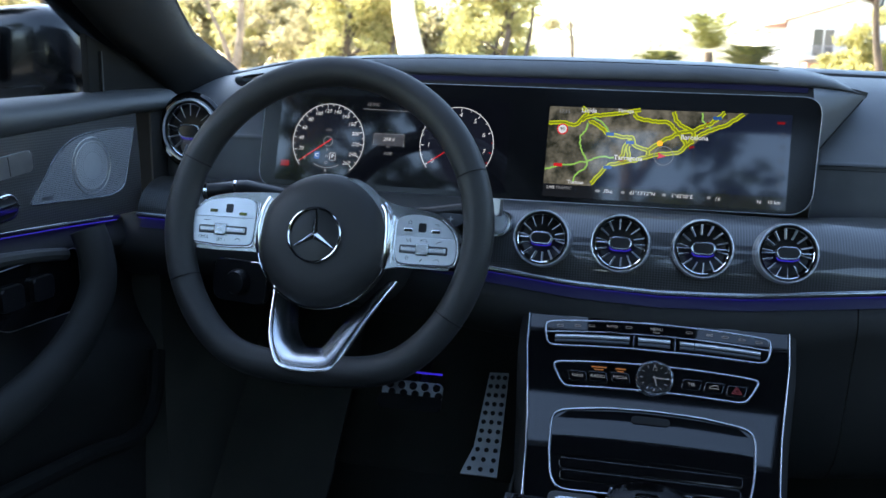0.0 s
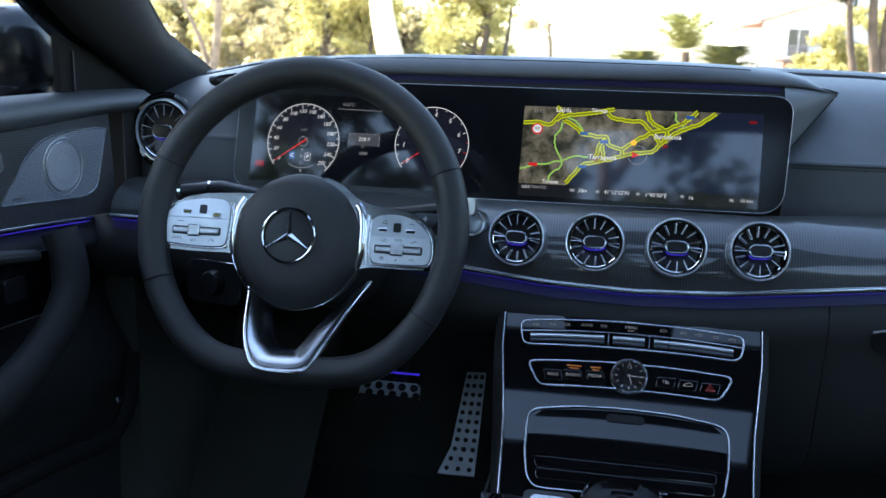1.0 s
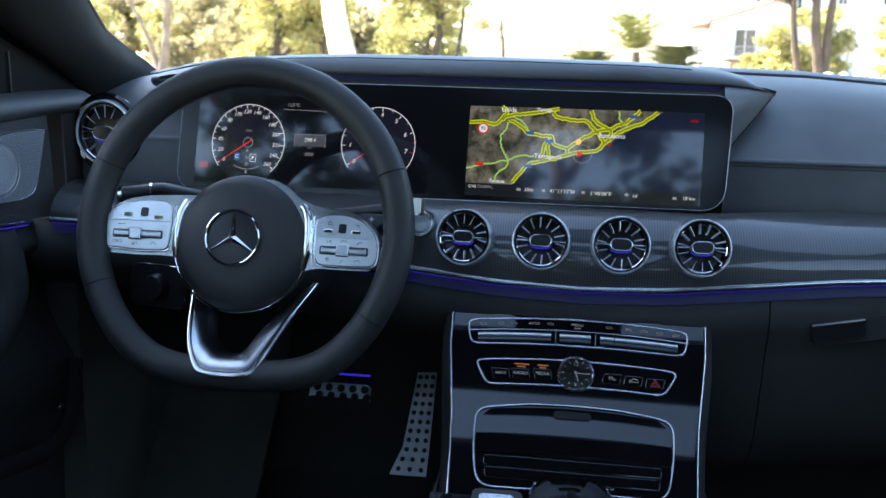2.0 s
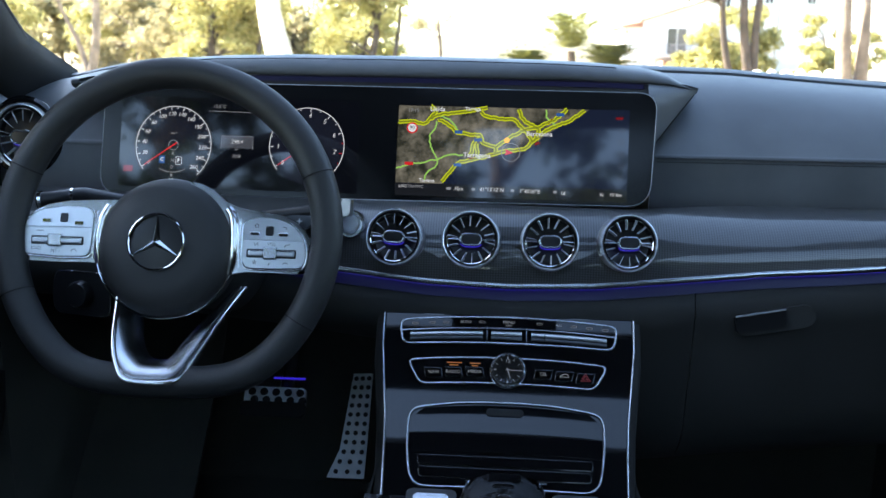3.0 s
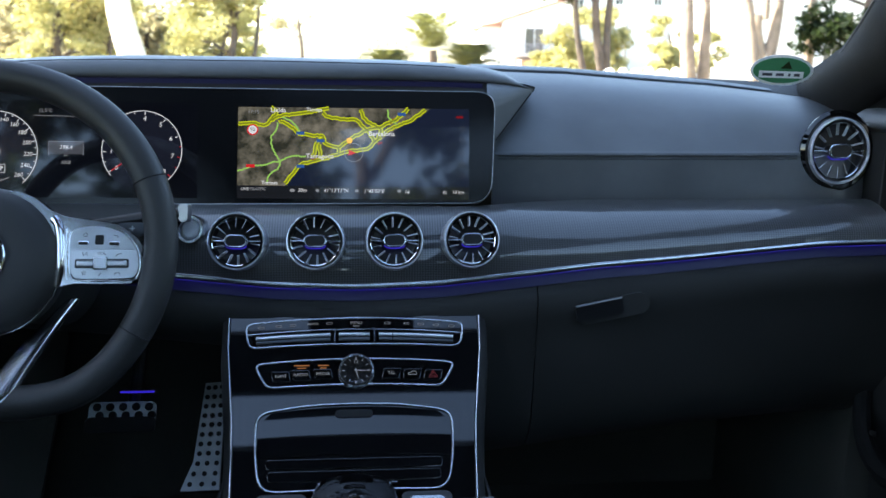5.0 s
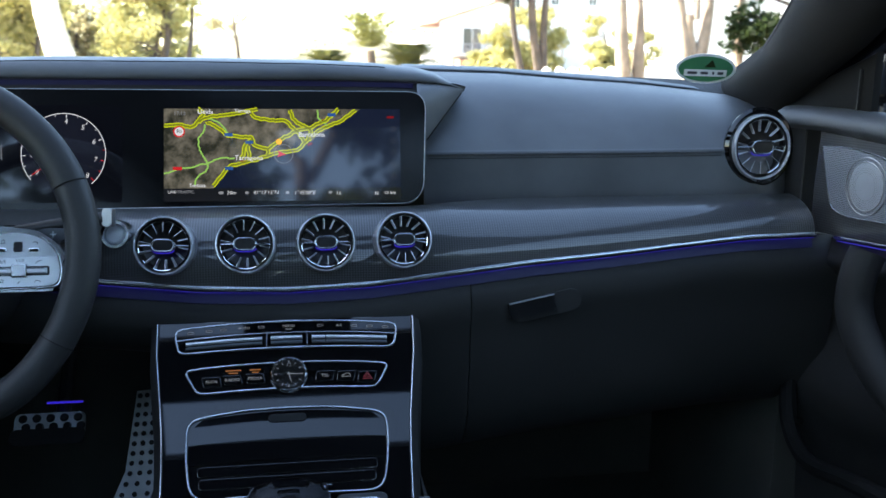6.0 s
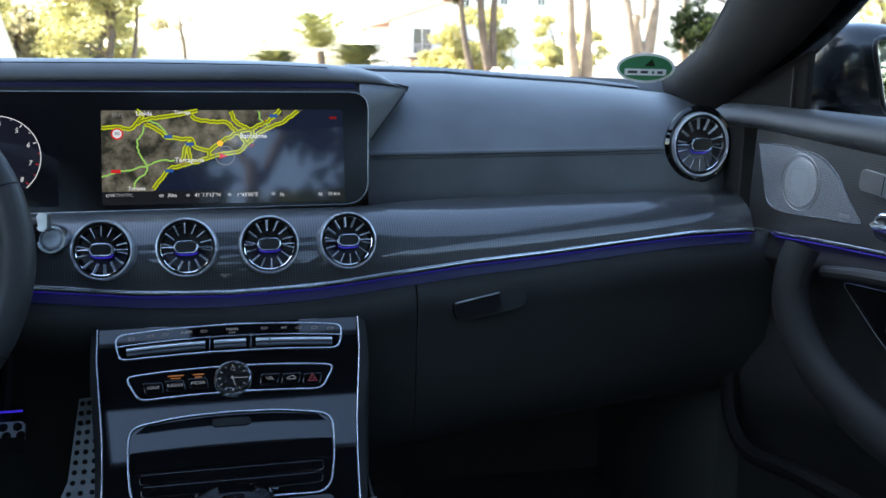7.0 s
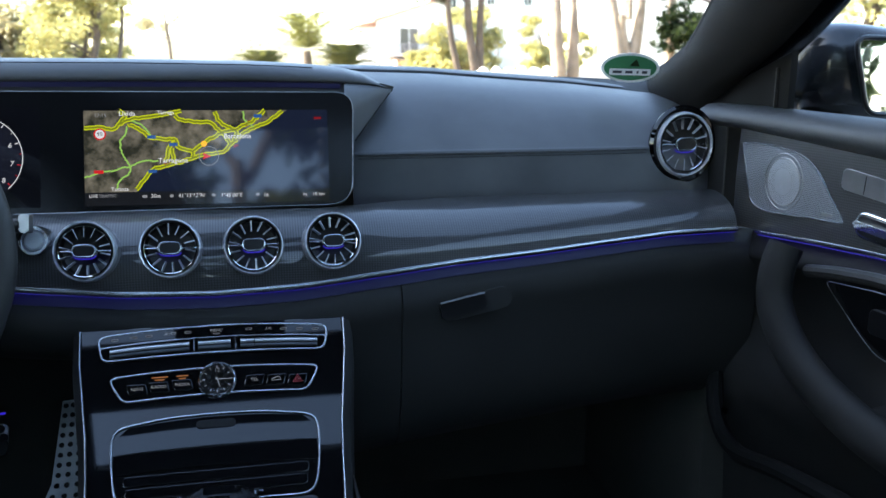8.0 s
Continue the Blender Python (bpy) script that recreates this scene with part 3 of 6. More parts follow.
lit_part("footer", prism([mp_uv(0, 100), mp_uv(100, 100), mp_uv(100, 86), mp_uv(0, 86)], 0.0002, 0.0005), BAR_LIT)


def road(pts, w, mat, core=None, seed=1):
    rnd = random.Random(seed)
    fine = smooth_line([(*mp_uv(*p), 0) for p in pts], 5)
    fine = [(p.x + rnd.uniform(-1, 1) * 0.0007, p.y + rnd.uniform(-1, 1) * 0.0007) for p in fine]
    lit_part("road", ribbon(fine, w, 0.0008), mat)
    if core:
        lit_part("road_core", ribbon(fine, w * 0.42, 0.0010), core)


road([(0.0, 18.5), (6.8, 17.6), (11.4, 20.3), (15.0, 11.1), (16.4, 5.3), (14.1, 0.0)], 0.0052, YELLOW_LIT, OLIVE_LIT, 0)
road([(14.6, 14.5), (17.3, 9.9), (23.2, 7.6), (29.6, 5.3), (34.2, 3.0), (39.2, 0.5)], 0.0052, YELLOW_LIT, OLIVE_LIT, 1)
road([(17.8, 14.5), (22.3, 20.3), (26.4, 28.4), (33.3, 30.7), (36.5, 31.9), (37.8, 40.0), (43.3, 44.6), (42.8, 50.3)], 0.0052, YELLOW_LIT, OLIVE_LIT, 2)
road([(36.5, 5.3), (38.7, 9.9), (44.2, 12.2), (50.6, 13.4), (53.8, 20.3), (56.1, 26.1), (58.8, 36.5)], 0.0052, YELLOW_LIT, OLIVE_LIT, 3)
road([(52.9, 0.9), (53.8, 8.8), (56.1, 15.7), (60.2, 20.3), (61.5, 26.1), (59.3, 37.6)], 0.0052, YELLOW_LIT, OLIVE_LIT, 4)
road([(43.3, 44.6), (47.9, 35.3), (51.5, 29.6), (56.1, 23.8), (60.6, 21.5), (65.2, 15.7), (68.8, 11.1), (71.6, 5.3), (73.4, 0.5)], 0.0052, YELLOW_LIT, OLIVE_LIT, 5)
road([(62.4, 29.6), (65.2, 23.8), (69.7, 18.0), (74.3, 13.4), (78.9, 5.3), (80.7, 0.9)], 0.0052, YELLOW_LIT, OLIVE_LIT, 6)
road([(20.5, 83.1), (24.2, 72.3), (26.9, 63.0), (29.6, 60.7), (33.3, 58.4), (38.7, 55.0), (42.8, 51.5), (47.9, 48.0), (56.1, 44.6), (58.8, 37.6), (61.5, 31.9)], 0.0052, YELLOW_LIT, OLIVE_LIT, 7)
road([(32.4, 55.0), (33.3, 45.7), (34.2, 38.8), (36.5, 34.2)], 0.0052, YELLOW_LIT, OLIVE_LIT, 8)
road([(35.1, 40.0), (35.6, 53.8)], 0.0052, YELLOW_LIT, OLIVE_LIT, 9)
road([(17.8, 9.9), (23.2, 15.7), (26.4, 26.1)], 0.0021, GREEN_LIT, None, 40)
road([(17.3, 16.9), (16.4, 24.9), (14.6, 31.9), (14.6, 41.1), (16.0, 50.3), (17.8, 57.3), (17.8, 66.5), (13.7, 74.6), (12.8, 82.7)], 0.0021, GREEN_LIT, None, 41)
road([(0.0, 70.0), (3.2, 67.7), (7.7, 64.2), (12.8, 63.0), (15.5, 59.6), (18.2, 59.6), (23.2, 53.8), (29.6, 53.8)], 0.0021, GREEN_LIT, None, 42)
road([(64.7, 1.4), (65.2, 11.1), (68.8, 18.0)], 0.0021, GREEN_LIT, None, 43)
road([(31.9, 57.7), (34.6, 56.8)], 0.0030, LAMP_LIT, None, 60)
road([(60.2, 39.3), (62.3, 37.4)], 0.0030, LAMP_LIT, None, 61)
road([(65.2, 16.2), (67.5, 12.2)], 0.0030, LAMP_LIT, None, 62)
lit_part("grid_line", ribbon([mp_uv(62.2, 34.2), mp_uv(62.2, 86)], 0.0004, 0.0008), FAINT_LIT)


def map_name(text, px, py, size, mat=None, align="CENTER"):
    u, v = mp_uv(px, py)
    lettering(text, size, PANEL, u, v, 0.0014, mat or WHITE_LIT, panel, "place_name", align, bold=0.0001)


map_name("Lleida", 17.3, 3.5, 0.0082)
map_name("T\u00e0rrega", 32.8, 2.5, 0.0062)
map_name("Barcelona", 62.0, 28.4, 0.0082)
map_name("Tarragona", 35.4, 53.6, 0.0084)
map_name("Tortosa", 13.9, 83.1, 0.0062)
for u_, v_ in ((26.9, 28.4), (27.1, 64.7), (70.6, 6.5), (35.6, 36.5)):
    c = mp_uv(u_, v_)
    lit_part("road_badge", prism(rect(c[0] - 0.005, c[1] - 0.002, c[0] + 0.005, c[1] + 0.002, 0.0008), 0.0010, 0.0013), BLUE_LIT)
c = mp_uv(5.7, 64.7)
lit_part("road_badge", prism(rect(c[0] - 0.0055, c[1] - 0.002, c[0] + 0.0055, c[1] + 0.002, 0.0008), 0.0010, 0.0013), RED_LIT)
for u_, v_, mat, r in ((6.4, 25, WHITE_LIT, 0.0066), (48.1, 36, AMBER_LIT, 0.0036)):
    c = mp_uv(u_, v_)
    lit_part("map_disc", prism([(c[0] + r * math.cos(radians(15 * k)), c[1] + r * math.sin(radians(15 * k))) for k in range(24)], 0.0011, 0.0013), mat)
c = mp_uv(6.4, 25)
part("speed_limit_ring", ring(0.0062, 0.0009, PANEL @ Matrix.Translation((*c, 0.0013)), 28, k=6), RED_LIT, panel)
lettering("90", 0.0066, PANEL, c[0], c[1], 0.0018, INK, panel)
c = mp_uv(50.0, 49.2)
part("position_ring", ring(0.0115, 0.0004, PANEL @ Matrix.Translation((*c, 0.0013)), 40, k=6), GREY_LIT, panel)
lit_part("position_arrow", prism([(c[0] - 0.007, c[1] + 0.004), (c[0] - 0.006, c[1]), (c[0] - 0.0075, c[1] - 0.004), (c[0] + 0.003, c[1] - 0.0005)], 0.0012, 0.0015), RED_LIT)
lettering("17:15", 0.0066, PANEL, *mp_uv(6.7, 5.5), 0.0014, GREY_LIT, panel)
lettering("LIVE", 0.0055, PANEL, *mp_uv(3.4, 90), 0.0014, WHITE_LIT, panel)
lettering("TRAFFIC", 0.0055, PANEL, *mp_uv(9.0, 90), 0.0014, GREY_LIT, panel)
lettering("30m", 0.0066, PANEL, *mp_uv(28, 91), 0.0014, WHITE_LIT, panel, shear=0.15)
lettering("41\u00b013'12\"N", 0.0066, PANEL, *mp_uv(42.4, 91), 0.0014, WHITE_LIT, panel, shear=0.15)
lettering("1\u00b045'00\"E", 0.0066, PANEL, *mp_uv(58.8, 91.5), 0.0014, WHITE_LIT, panel, shear=0.15)
lettering("16", 0.0066, PANEL, *mp_uv(73.1, 92), 0.0014, WHITE_LIT, panel, shear=0.15)
lettering("N", 0.006, PANEL, *mp_uv(89.5, 92.5), 0.0014, WHITE_LIT, panel)
lettering("10 km", 0.006, PANEL, *mp_uv(95.3, 92), 0.0014, WHITE_LIT, panel)
for u_, w in ((23.7, 0.004), (34.5, 0.003), (51.5, 0.003), (69.7, 0.003)):
    c = mp_uv(u_, 91)
    lit_part("status_symbol", prism(stadium(w * 0.8, 0.0018, 5), 0.0012, 0.0014), GREY_LIT).data.transform(PANEL @ Matrix.Translation((c[0], c[1], 0)) @ PANEL.inverted())
c = mp_uv(96, 9)
lit_part("status_lamp", prism(rect(c[0] - 0.005, c[1] - 0.0015, c[0] + 0.004, c[1] + 0.0015), 0.001, 0.0013), LAMP_LIT)
for k in range(5):
    c = mp_uv(97, 22 + 13 * k)
    lit_part("side_symbol", placed(tube([(c[0] + q[0], c[1] + q[1], 0.0012) for q in stadium(0.003, 0.0028, 5)], 0.0003, True, 5, ups=(0, 0, 1)), Matrix()), FAINT_LIT)


# ---------------- air vents ----------------
def air_vent(r, label, group):
    """A turbine vent at the origin that faces +z."""
    v = tagged(new("air_vent"), label, "air vent", group)
    v.empty_display_size = 0.02
    part("bowl", lathe([(r * 0.89, 0.0), (r * 0.85, -0.004), (r * 0.75, -0.010), (r * 0.4, -0.0135), (0.0, -0.014)], 40), BLACK, v, "deep black bowl")
    part("outer_ring", lathe([(r * 0.875, -0.005), (r * 0.89, -0.001), (r * 0.925, 0.0022), (r * 0.965, 0.0020), (r, -0.003), (r * 1.0, -0.02), (r * 0.9, -0.02)], 56), RING, v, "satin chrome ring", 60)
    part("inner_ring", lathe([(r * 0.80, -0.005), (r * 0.815, -0.0015), (r * 0.835, -0.0010), (r * 0.850, -0.005)], 48), CHROME, v)
    for k in range(14):
        a = 2 * math.pi * (k + 0.5) / 14
        c, s = math.cos(a), math.sin(a)
        f = prism([(r * 0.46, -0.0003), (r * 0.82, -0.0006), (r * 0.82, 0.0006), (r * 0.46, 0.0003)], -0.0080, -0.0036, 0.0002, 1)
        part("fin", placed(f, Matrix.Rotation(a, 4, "Z") @ Matrix.Rotation(radians(20), 4, "X")), RING, v, "slim silver fin")
    part("knob", prism(stadium(r * 0.34, r * 0.17), -0.012, 0.003, 0.001), BLACK, v, "black turning knob")
    part("knob_ring", tube([(*p, 0.002) for p in stadium(r * 0.36, r * 0.19)], 0.0014, True, 8, ups=(0, 0, 1)), SATIN, v, "chrome knob ring")
    part("knob_light", tube([(x, y, -0.001) for x, y in ((-r * 0.36, -r * 0.15), (-r * 0.28, -r * 0.225), (-r * 0.16, -r * 0.25), (r * 0.16, -r * 0.25), (r * 0.28, -r * 0.225), (r * 0.36, -r * 0.15))], 0.0008, False, 6), BLUE, v, "blue glow under the knob")
    part("cross_bar", tube([(-r * 0.82, 0, -0.004), (-r * 0.3, 0, -0.001), (r * 0.3, 0, -0.001), (r * 0.82, 0, -0.004)], 0.0011, False, 8), SATIN, v)
    part("nacelle", lathe([(r * 0.98, -0.006), (r * 1.01, -0.010), (r * 0.98, -0.018), (r * 0.80, -0.034), (0.0, -0.036)], 48), BLACK, v, "dark nacelle")
    return v


def vent_pose(x, y, z, yaw, pitch):
    """Faces the cabin (-y), turned by yaw to its right and up by pitch."""
    return Matrix.Translation((x, y, z)) @ Matrix.Rotation(radians(yaw), 4, "Z") @ Matrix.Rotation(radians(90 - pitch), 4, "X")


vent = air_vent(0.0348, "round turbine air vent with satin chrome ring in carbon trim", "row of centre air vents")
vent.matrix_basis = vent_pose(-0.139, 1.074, 0.8855, -6, 14)
for x, y, yaw in ((-0.0465, 1.068, -2), (0.0465, 1.068, 2), (0.139, 1.074, 6)):
    copy_thing(vent, vent_pose(x, y, 0.8865, yaw, 14))
side = air_vent(0.0468, "large round turbine air vent at the dashboard's end", "outer air vents")
part("housing", lathe([(0.0470, -0.003), (0.052, -0.002), (0.0560, -0.006), (0.0550, -0.011), (0.042, -0.032), (0.0, -0.034)], 48), PIANO, side, "black housing")
side.matrix_basis = vent_pose(0.661, 1.207, 0.981, 6, 3)
copy_thing(side, vent_pose(-0.664, 1.207, 0.981, -6, 3))


# ---------------- steering wheel ----------------
TILT_W = 18.0
WHEEL = axes((-0.362, 0.936, 0.905), (1, 0, 0), (0, math.sin(radians(TILT_W)), math.cos(radians(TILT_W))))
wheel = thing("steering_wheel", (-0.362, 0.95, 0.90), "flat-bottomed black leather steering wheel with silver spokes", "steering wheel")


def on_wheel(name, bm, mat, parent=None, label="", angle=35):
    return part(name, placed(bm, WHEEL), mat, parent or wheel, label, angle)


RIM_R = 0.1705


def rim_point(a):
    x, y = RIM_R * math.cos(a), RIM_R * math.sin(a) * 1.02 + 0.004
    low = -0.1525
    k = 0.012
    y = k * math.log(math.exp(y / k) + math.exp(low / k))
    return Vector((x * (1.0 if y > 0 else 1.0 - 0.02 * (y / low)), y, 0.0))


rim_line = [rim_point(2 * math.pi * i / 96) for i in range(96)]
rim = on_wheel("rim", tube(rim_line, 0.0168, True, 16, r2=0.0160, ups=(0, 0, 1)), RIM_LEATHER, None, "black leather rim", 80)
for deg in (24, 156, 204, 330):
    i = round(deg / 360 * 96) % 96
    d = (rim_line[(i + 1) % 96] - rim_line[i - 1]).normalized()
    m = axes(rim_line[i], d.cross(Vector((0, 0, 1))), (0, 0, 1))
    on_wheel("rim_seam", ring(0.0166, 0.0007, m, 28, k=6), GROOVE, rim)
HUB_V = -0.0095
hub = on_wheel("airbag_cover", placed(lathe([(0.0, 0.0120), (0.02, 0.0118), (0.045, 0.0105), (0.062, 0.0070), (0.0715, 0.0), (0.0745, -0.010), (0.072, -0.03), (0.0, -0.032)], 64), pose(-0.002, HUB_V, 0)), RIM_LEATHER, None, "round black airbag cover", 80)
on_wheel("emblem_well", placed(lathe([(0.0, 0.0135), (0.027, 0.0132), (0.034, 0.0115), (0.034, 0.008)], 40), pose(-0.0055, -0.006, -0.001)), BLACK, hub)
on_wheel("emblem_ring", ring(0.0292, 0.0015, pose(-0.0055, -0.006, 0.0135), 48), CHROME, hub, "chrome emblem ring")
for k in range(3):
    a = radians(90 + 120 * k)
    bm = bmesh.new()
    tip = bm.verts.new((0.0285 * math.cos(a), 0.0285 * math.sin(a), 0.0))
    l = bm.verts.new((0.0042 * math.cos(a + 1.05), 0.0042 * math.sin(a + 1.05), 0.0))
    r = bm.verts.new((0.0042 * math.cos(a - 1.05), 0.0042 * math.sin(a - 1.05), 0.0))
    top = bm.verts.new((0.0, 0.0, 0.0028))
    for f in ((tip, l, top), (r, tip, top), (l, r, top), (tip, r, l)):
        bm.faces.new(f)
    on_wheel("emblem_arm", placed(bm, pose(-0.0055, -0.006, 0.0132)), CHROME, hub, "", 10)
on_wheel("hub_trim", ring(0.0752, 0.0009, pose(-0.002, HUB_V, -0.004), 60, (195, 405)), CHROME, None, "thin chrome line")


def mirrored(pts, s):
    return [(x * s, y) for x, y in pts][::(1 if s > 0 else -1)]


def clipped(poly, v, upper):
    """The part of a flat outline above (or below) a level line."""
    out = []
    for (x0, y0), (x1, y1) in zip(poly, poly[1:] + poly[:1]):
        in0, in1 = (y0 >= v) == upper, (y1 >= v) == upper
        if in0:
            out.append((x0, y0))
        if in0 != in1:
            out.append((x0 + (x1 - x0) * (v - y0) / (y1 - y0), v))
    return out


def leaned(bm, v, slope):
    """Tips everything above the level v back by the slope."""
    for p in bm.verts:
        p.co.z -= max(0.0, p.co.y - v) * slope
    return bm


def scaled(pts, k, l):
    cx, cy = sum(p[0] for p in pts) / len(pts), sum(p[1] for p in pts) / len(pts)
    return [(cx + (x - cx) * k, cy + (y - cy) * l) for x, y in pts]


def spoke_arm(pad, body, fold, strips):
    """One side spoke: silver body, polished strips beside the hub and a folded field of keys."""
    spoke = on_wheel("spoke", prism(even(body, 100, 2), -0.018, -0.0022, 0.0050, 5), SPOKE, None, "satin silver spoke", 60)
    field = even(rounded(pad, 0.006, 4), 100, 2)
    on_wheel("field_rim", leaned(tube([(x, y, -0.0012) for x, y in scaled(field, 1.045, 1.08)], 0.0011, True, 8, ups=(0, 0, 1)), fold, 0.10), CHROME, spoke, "bright edge line", 60)
    on_wheel("button_gap", leaned(prism(scaled(field, 1.018, 1.03), -0.004, -0.0010), fold, 0.10), GROOVE, spoke)
    keys = on_wheel("button_field", prism(clipped(field, fold, False), -0.003, 0.0004, 0.0006, 2), BUTTON, spoke, "silver button field")
    on_wheel("upper_field", leaned(prism(clipped(field, fold, True), -0.003, 0.0004, 0.0006, 2), fold, 0.10), BUTTON, keys, "tilted silver upper field")
    on_wheel("channel", tube(smooth_line([(sum(p[k] for p in q) / 2 - (0.0012 if k == 2 else 0.0) for k in range(3)) for q in zip(strips[0][0][:4], strips[1][0])], 5), 0.0016, n=8), GROOVE, spoke)
    for pts, r in strips:
        on_wheel("bracket", tube(smooth_line(pts, 5), r, n=12, r2=r * 0.8, ups=(0, 0, 1)), CHROME, spoke, "polished curved bracket", 80)
    return keys


def slider(keys, u0, u1, c, v):
    mid, half = (u0 + u1) / 2, (u1 - u0) / 2
    on_wheel("slider_well", placed(prism(rect(-half, -0.0046, half, 0.0046, 0.002, 3), 0.0002, 0.0008), pose(mid, v, 0)), INK, keys)
    on_wheel("slider_bar", placed(prism(rect(-half + 0.0018, -0.0029, half - 0.0018, 0.0029, 0.0012, 3), 0.0004, 0.0032, 0.0014, 3), pose(mid, v, 0)), BUTTON, keys, "silver slider", 60)
    on_wheel("slider_shine", tube([(u0 + 0.004, v + 0.0022, 0.0030), (u1 - 0.004, v + 0.0022, 0.0030)], 0.0005, n=6), CHROME, keys)
    on_wheel("slider_block", placed(prism(rect(-0.0070, -0.0066, 0.0070, 0.0066, 0.0010, 3), 0.0004, 0.0060, 0.0016, 3), pose(c, v, 0)), SATIN, keys, "", 60)


def small_keys(keys, spots, touch_at, fold):
    for u, v in spots:
        on_wheel("key", leaned(placed(prism(rect(-0.0050, -0.0020, 0.0050, 0.0020, 0.0008, 3), 0.0, 0.0022, 0.0008, 2), pose(u, v, 0)), fold, 0.10), CHROME, keys)
    on_wheel("touch_pad", leaned(placed(prism(rect(-0.0042, -0.0050, 0.0042, 0.0050, 0.0018, 3), 0.0, 0.0014, 0.0005), pose(*touch_at, 0)), fold, 0.10), BLACK, keys, "black touch button")


def line_symbol(keys, pts, u, v, fold, closed=False):
    on_wheel("key_symbol", leaned(tube([(u + x, v + y, 0.0007) for x, y in pts], 0.00035, closed, 5, ups=(0, 0, 1)), fold, 0.10), INK, keys)


FOLD = 0.0005
keys = spoke_arm([(0.0815, 0.0210), (0.0985, 0.0250), (0.115, 0.0242), (0.1318, 0.0186), (0.1448, 0.0052), (0.1490, -0.0117), (0.1465, -0.0272), (0.1172, -0.0283), (0.0850, -0.0281), (0.0820, -0.0200)],
                 [(0.012, 0.0600), (0.030, 0.0605), (0.047, 0.0530), (0.0600, 0.0410), (0.0759, 0.0345), (0.0982, 0.0312), (0.1270, 0.0268), (0.1460, 0.0135), (0.1555, -0.0035), (0.1545, -0.0270), (0.1490, -0.0330), (0.118, -0.0330), (0.0840, -0.0325), (0.0740, -0.0345), (0.0660, -0.0375), (0.052, -0.030), (0.040, 0.0)],
                 FOLD, [([(0.0640, 0.0330, -0.0030), (0.0695, 0.0250, -0.0016), (0.0720, 0.0080, -0.0012), (0.0720, -0.0130, -0.0014), (0.0680, -0.0350, -0.0050)], 0.0050),
                        ([(0.0775, 0.0225, -0.0016), (0.0768, 0.0050, -0.0012), (0.0770, -0.0120, -0.0012), (0.0785, -0.0290, -0.0020)], 0.0014)])
slider(keys, 0.0866, 0.1390, 0.1122, -0.0131)
small_keys(keys, ((0.0947, 0.0077), (0.1247, 0.0072)), (0.1097, 0.0108), FOLD)
line_symbol(keys, [(-0.0018, -0.0016), (0.0018, -0.0016), (0.0018, 0.0004), (0.0, 0.0022), (-0.0018, 0.0004)], 0.0958, 0.0160, FOLD, True)
line_symbol(keys, [(-0.0022, 0.0010), (0.0012, 0.0010), (0.0022, -0.0002), (0.0012, -0.0014)], 0.1255, 0.0142, FOLD)
line_symbol(keys, [(-0.0024, 0.0016), (-0.0012, -0.0018), (0.0004, 0.0), (0.0018, 0.0018), (0.0022, -0.0016)], 0.0962, -0.0035, FOLD)
line_symbol(keys, [(-0.0028, -0.0014), (-0.0010, 0.0006), (0.0012, 0.0012), (0.0030, 0.0014)], 0.1290, -0.0045, FOLD)
line_symbol(keys, [(0.0022 * (1 if k % 2 == 0 else 0.45) * math.sin(0.6283 * k), 0.0022 * (1 if k % 2 == 0 else 0.45) * math.cos(0.6283 * k)) for k in range(10)], 0.0955, -0.0225, FOLD, True)
line_symbol(keys, [(-0.0012, -0.0014), (0.0012, 0.0014)], 0.1110, -0.0240, FOLD)
line_symbol(keys, [(-0.0028, -0.0008), (-0.0018, 0.0010), (0.0018, 0.0010), (0.0028, -0.0008)], 0.1280, -0.0235, FOLD)
lettering("VOL", 0.0046, WHEEL, 0.1125, -0.0030, 0.0006, INK, keys)
FOLD_L = 0.0085
keys = spoke_arm([(-0.1595, -0.0160), (-0.1620, -0.0045), (-0.1570, 0.0108), (-0.141, 0.0262), (-0.1118, 0.0312), (-0.0891, 0.0304), (-0.0812, 0.0261), (-0.0800, 0.005), (-0.0822, -0.0214), (-0.1167, -0.0224), (-0.1525, -0.0200)],
                 [(-0.047, 0.0400), (-0.0580, 0.0392), (-0.0720, 0.0392), (-0.1123, 0.0366), (-0.1350, 0.0318), (-0.1590, 0.0150), (-0.1685, -0.0020), (-0.1660, -0.0190), (-0.1570, -0.0270), (-0.1170, -0.0285), (-0.0810, -0.0275), (-0.0740, -0.0290), (-0.060, -0.025), (-0.046, 0.0)],
                 FOLD_L, [([(-0.0640, 0.0330, -0.0030), (-0.0690, 0.0230, -0.0016), (-0.0725, 0.0060, -0.0012), (-0.0735, -0.0110, -0.0014), (-0.0720, -0.0280, -0.0040)], 0.0050),
                          ([(-0.0770, 0.0270, -0.0030), (-0.0765, 0.0070, -0.0012), (-0.0780, -0.0090, -0.0012), (-0.0795, -0.0240, -0.0020)], 0.0014)])
slider(keys, -0.1462, -0.0891, -0.1191, -0.0060)
small_keys(keys, ((-0.1303, 0.0150), (-0.0949, 0.0129)), (-0.1124, 0.0185), FOLD_L)
lettering("CNCL", 0.0046, WHEEL, -0.1400, -0.0148, 0.0006, INK, keys)
lettering("SET -", 0.0046, WHEEL, -0.1190, -0.0172, 0.0006, INK, keys)
line_symbol(keys, [(-0.0030, -0.0012), (-0.0012, 0.0012), (0.0012, 0.0012), (0.0030, -0.0012)], -0.0990, -0.0160, FOLD_L)
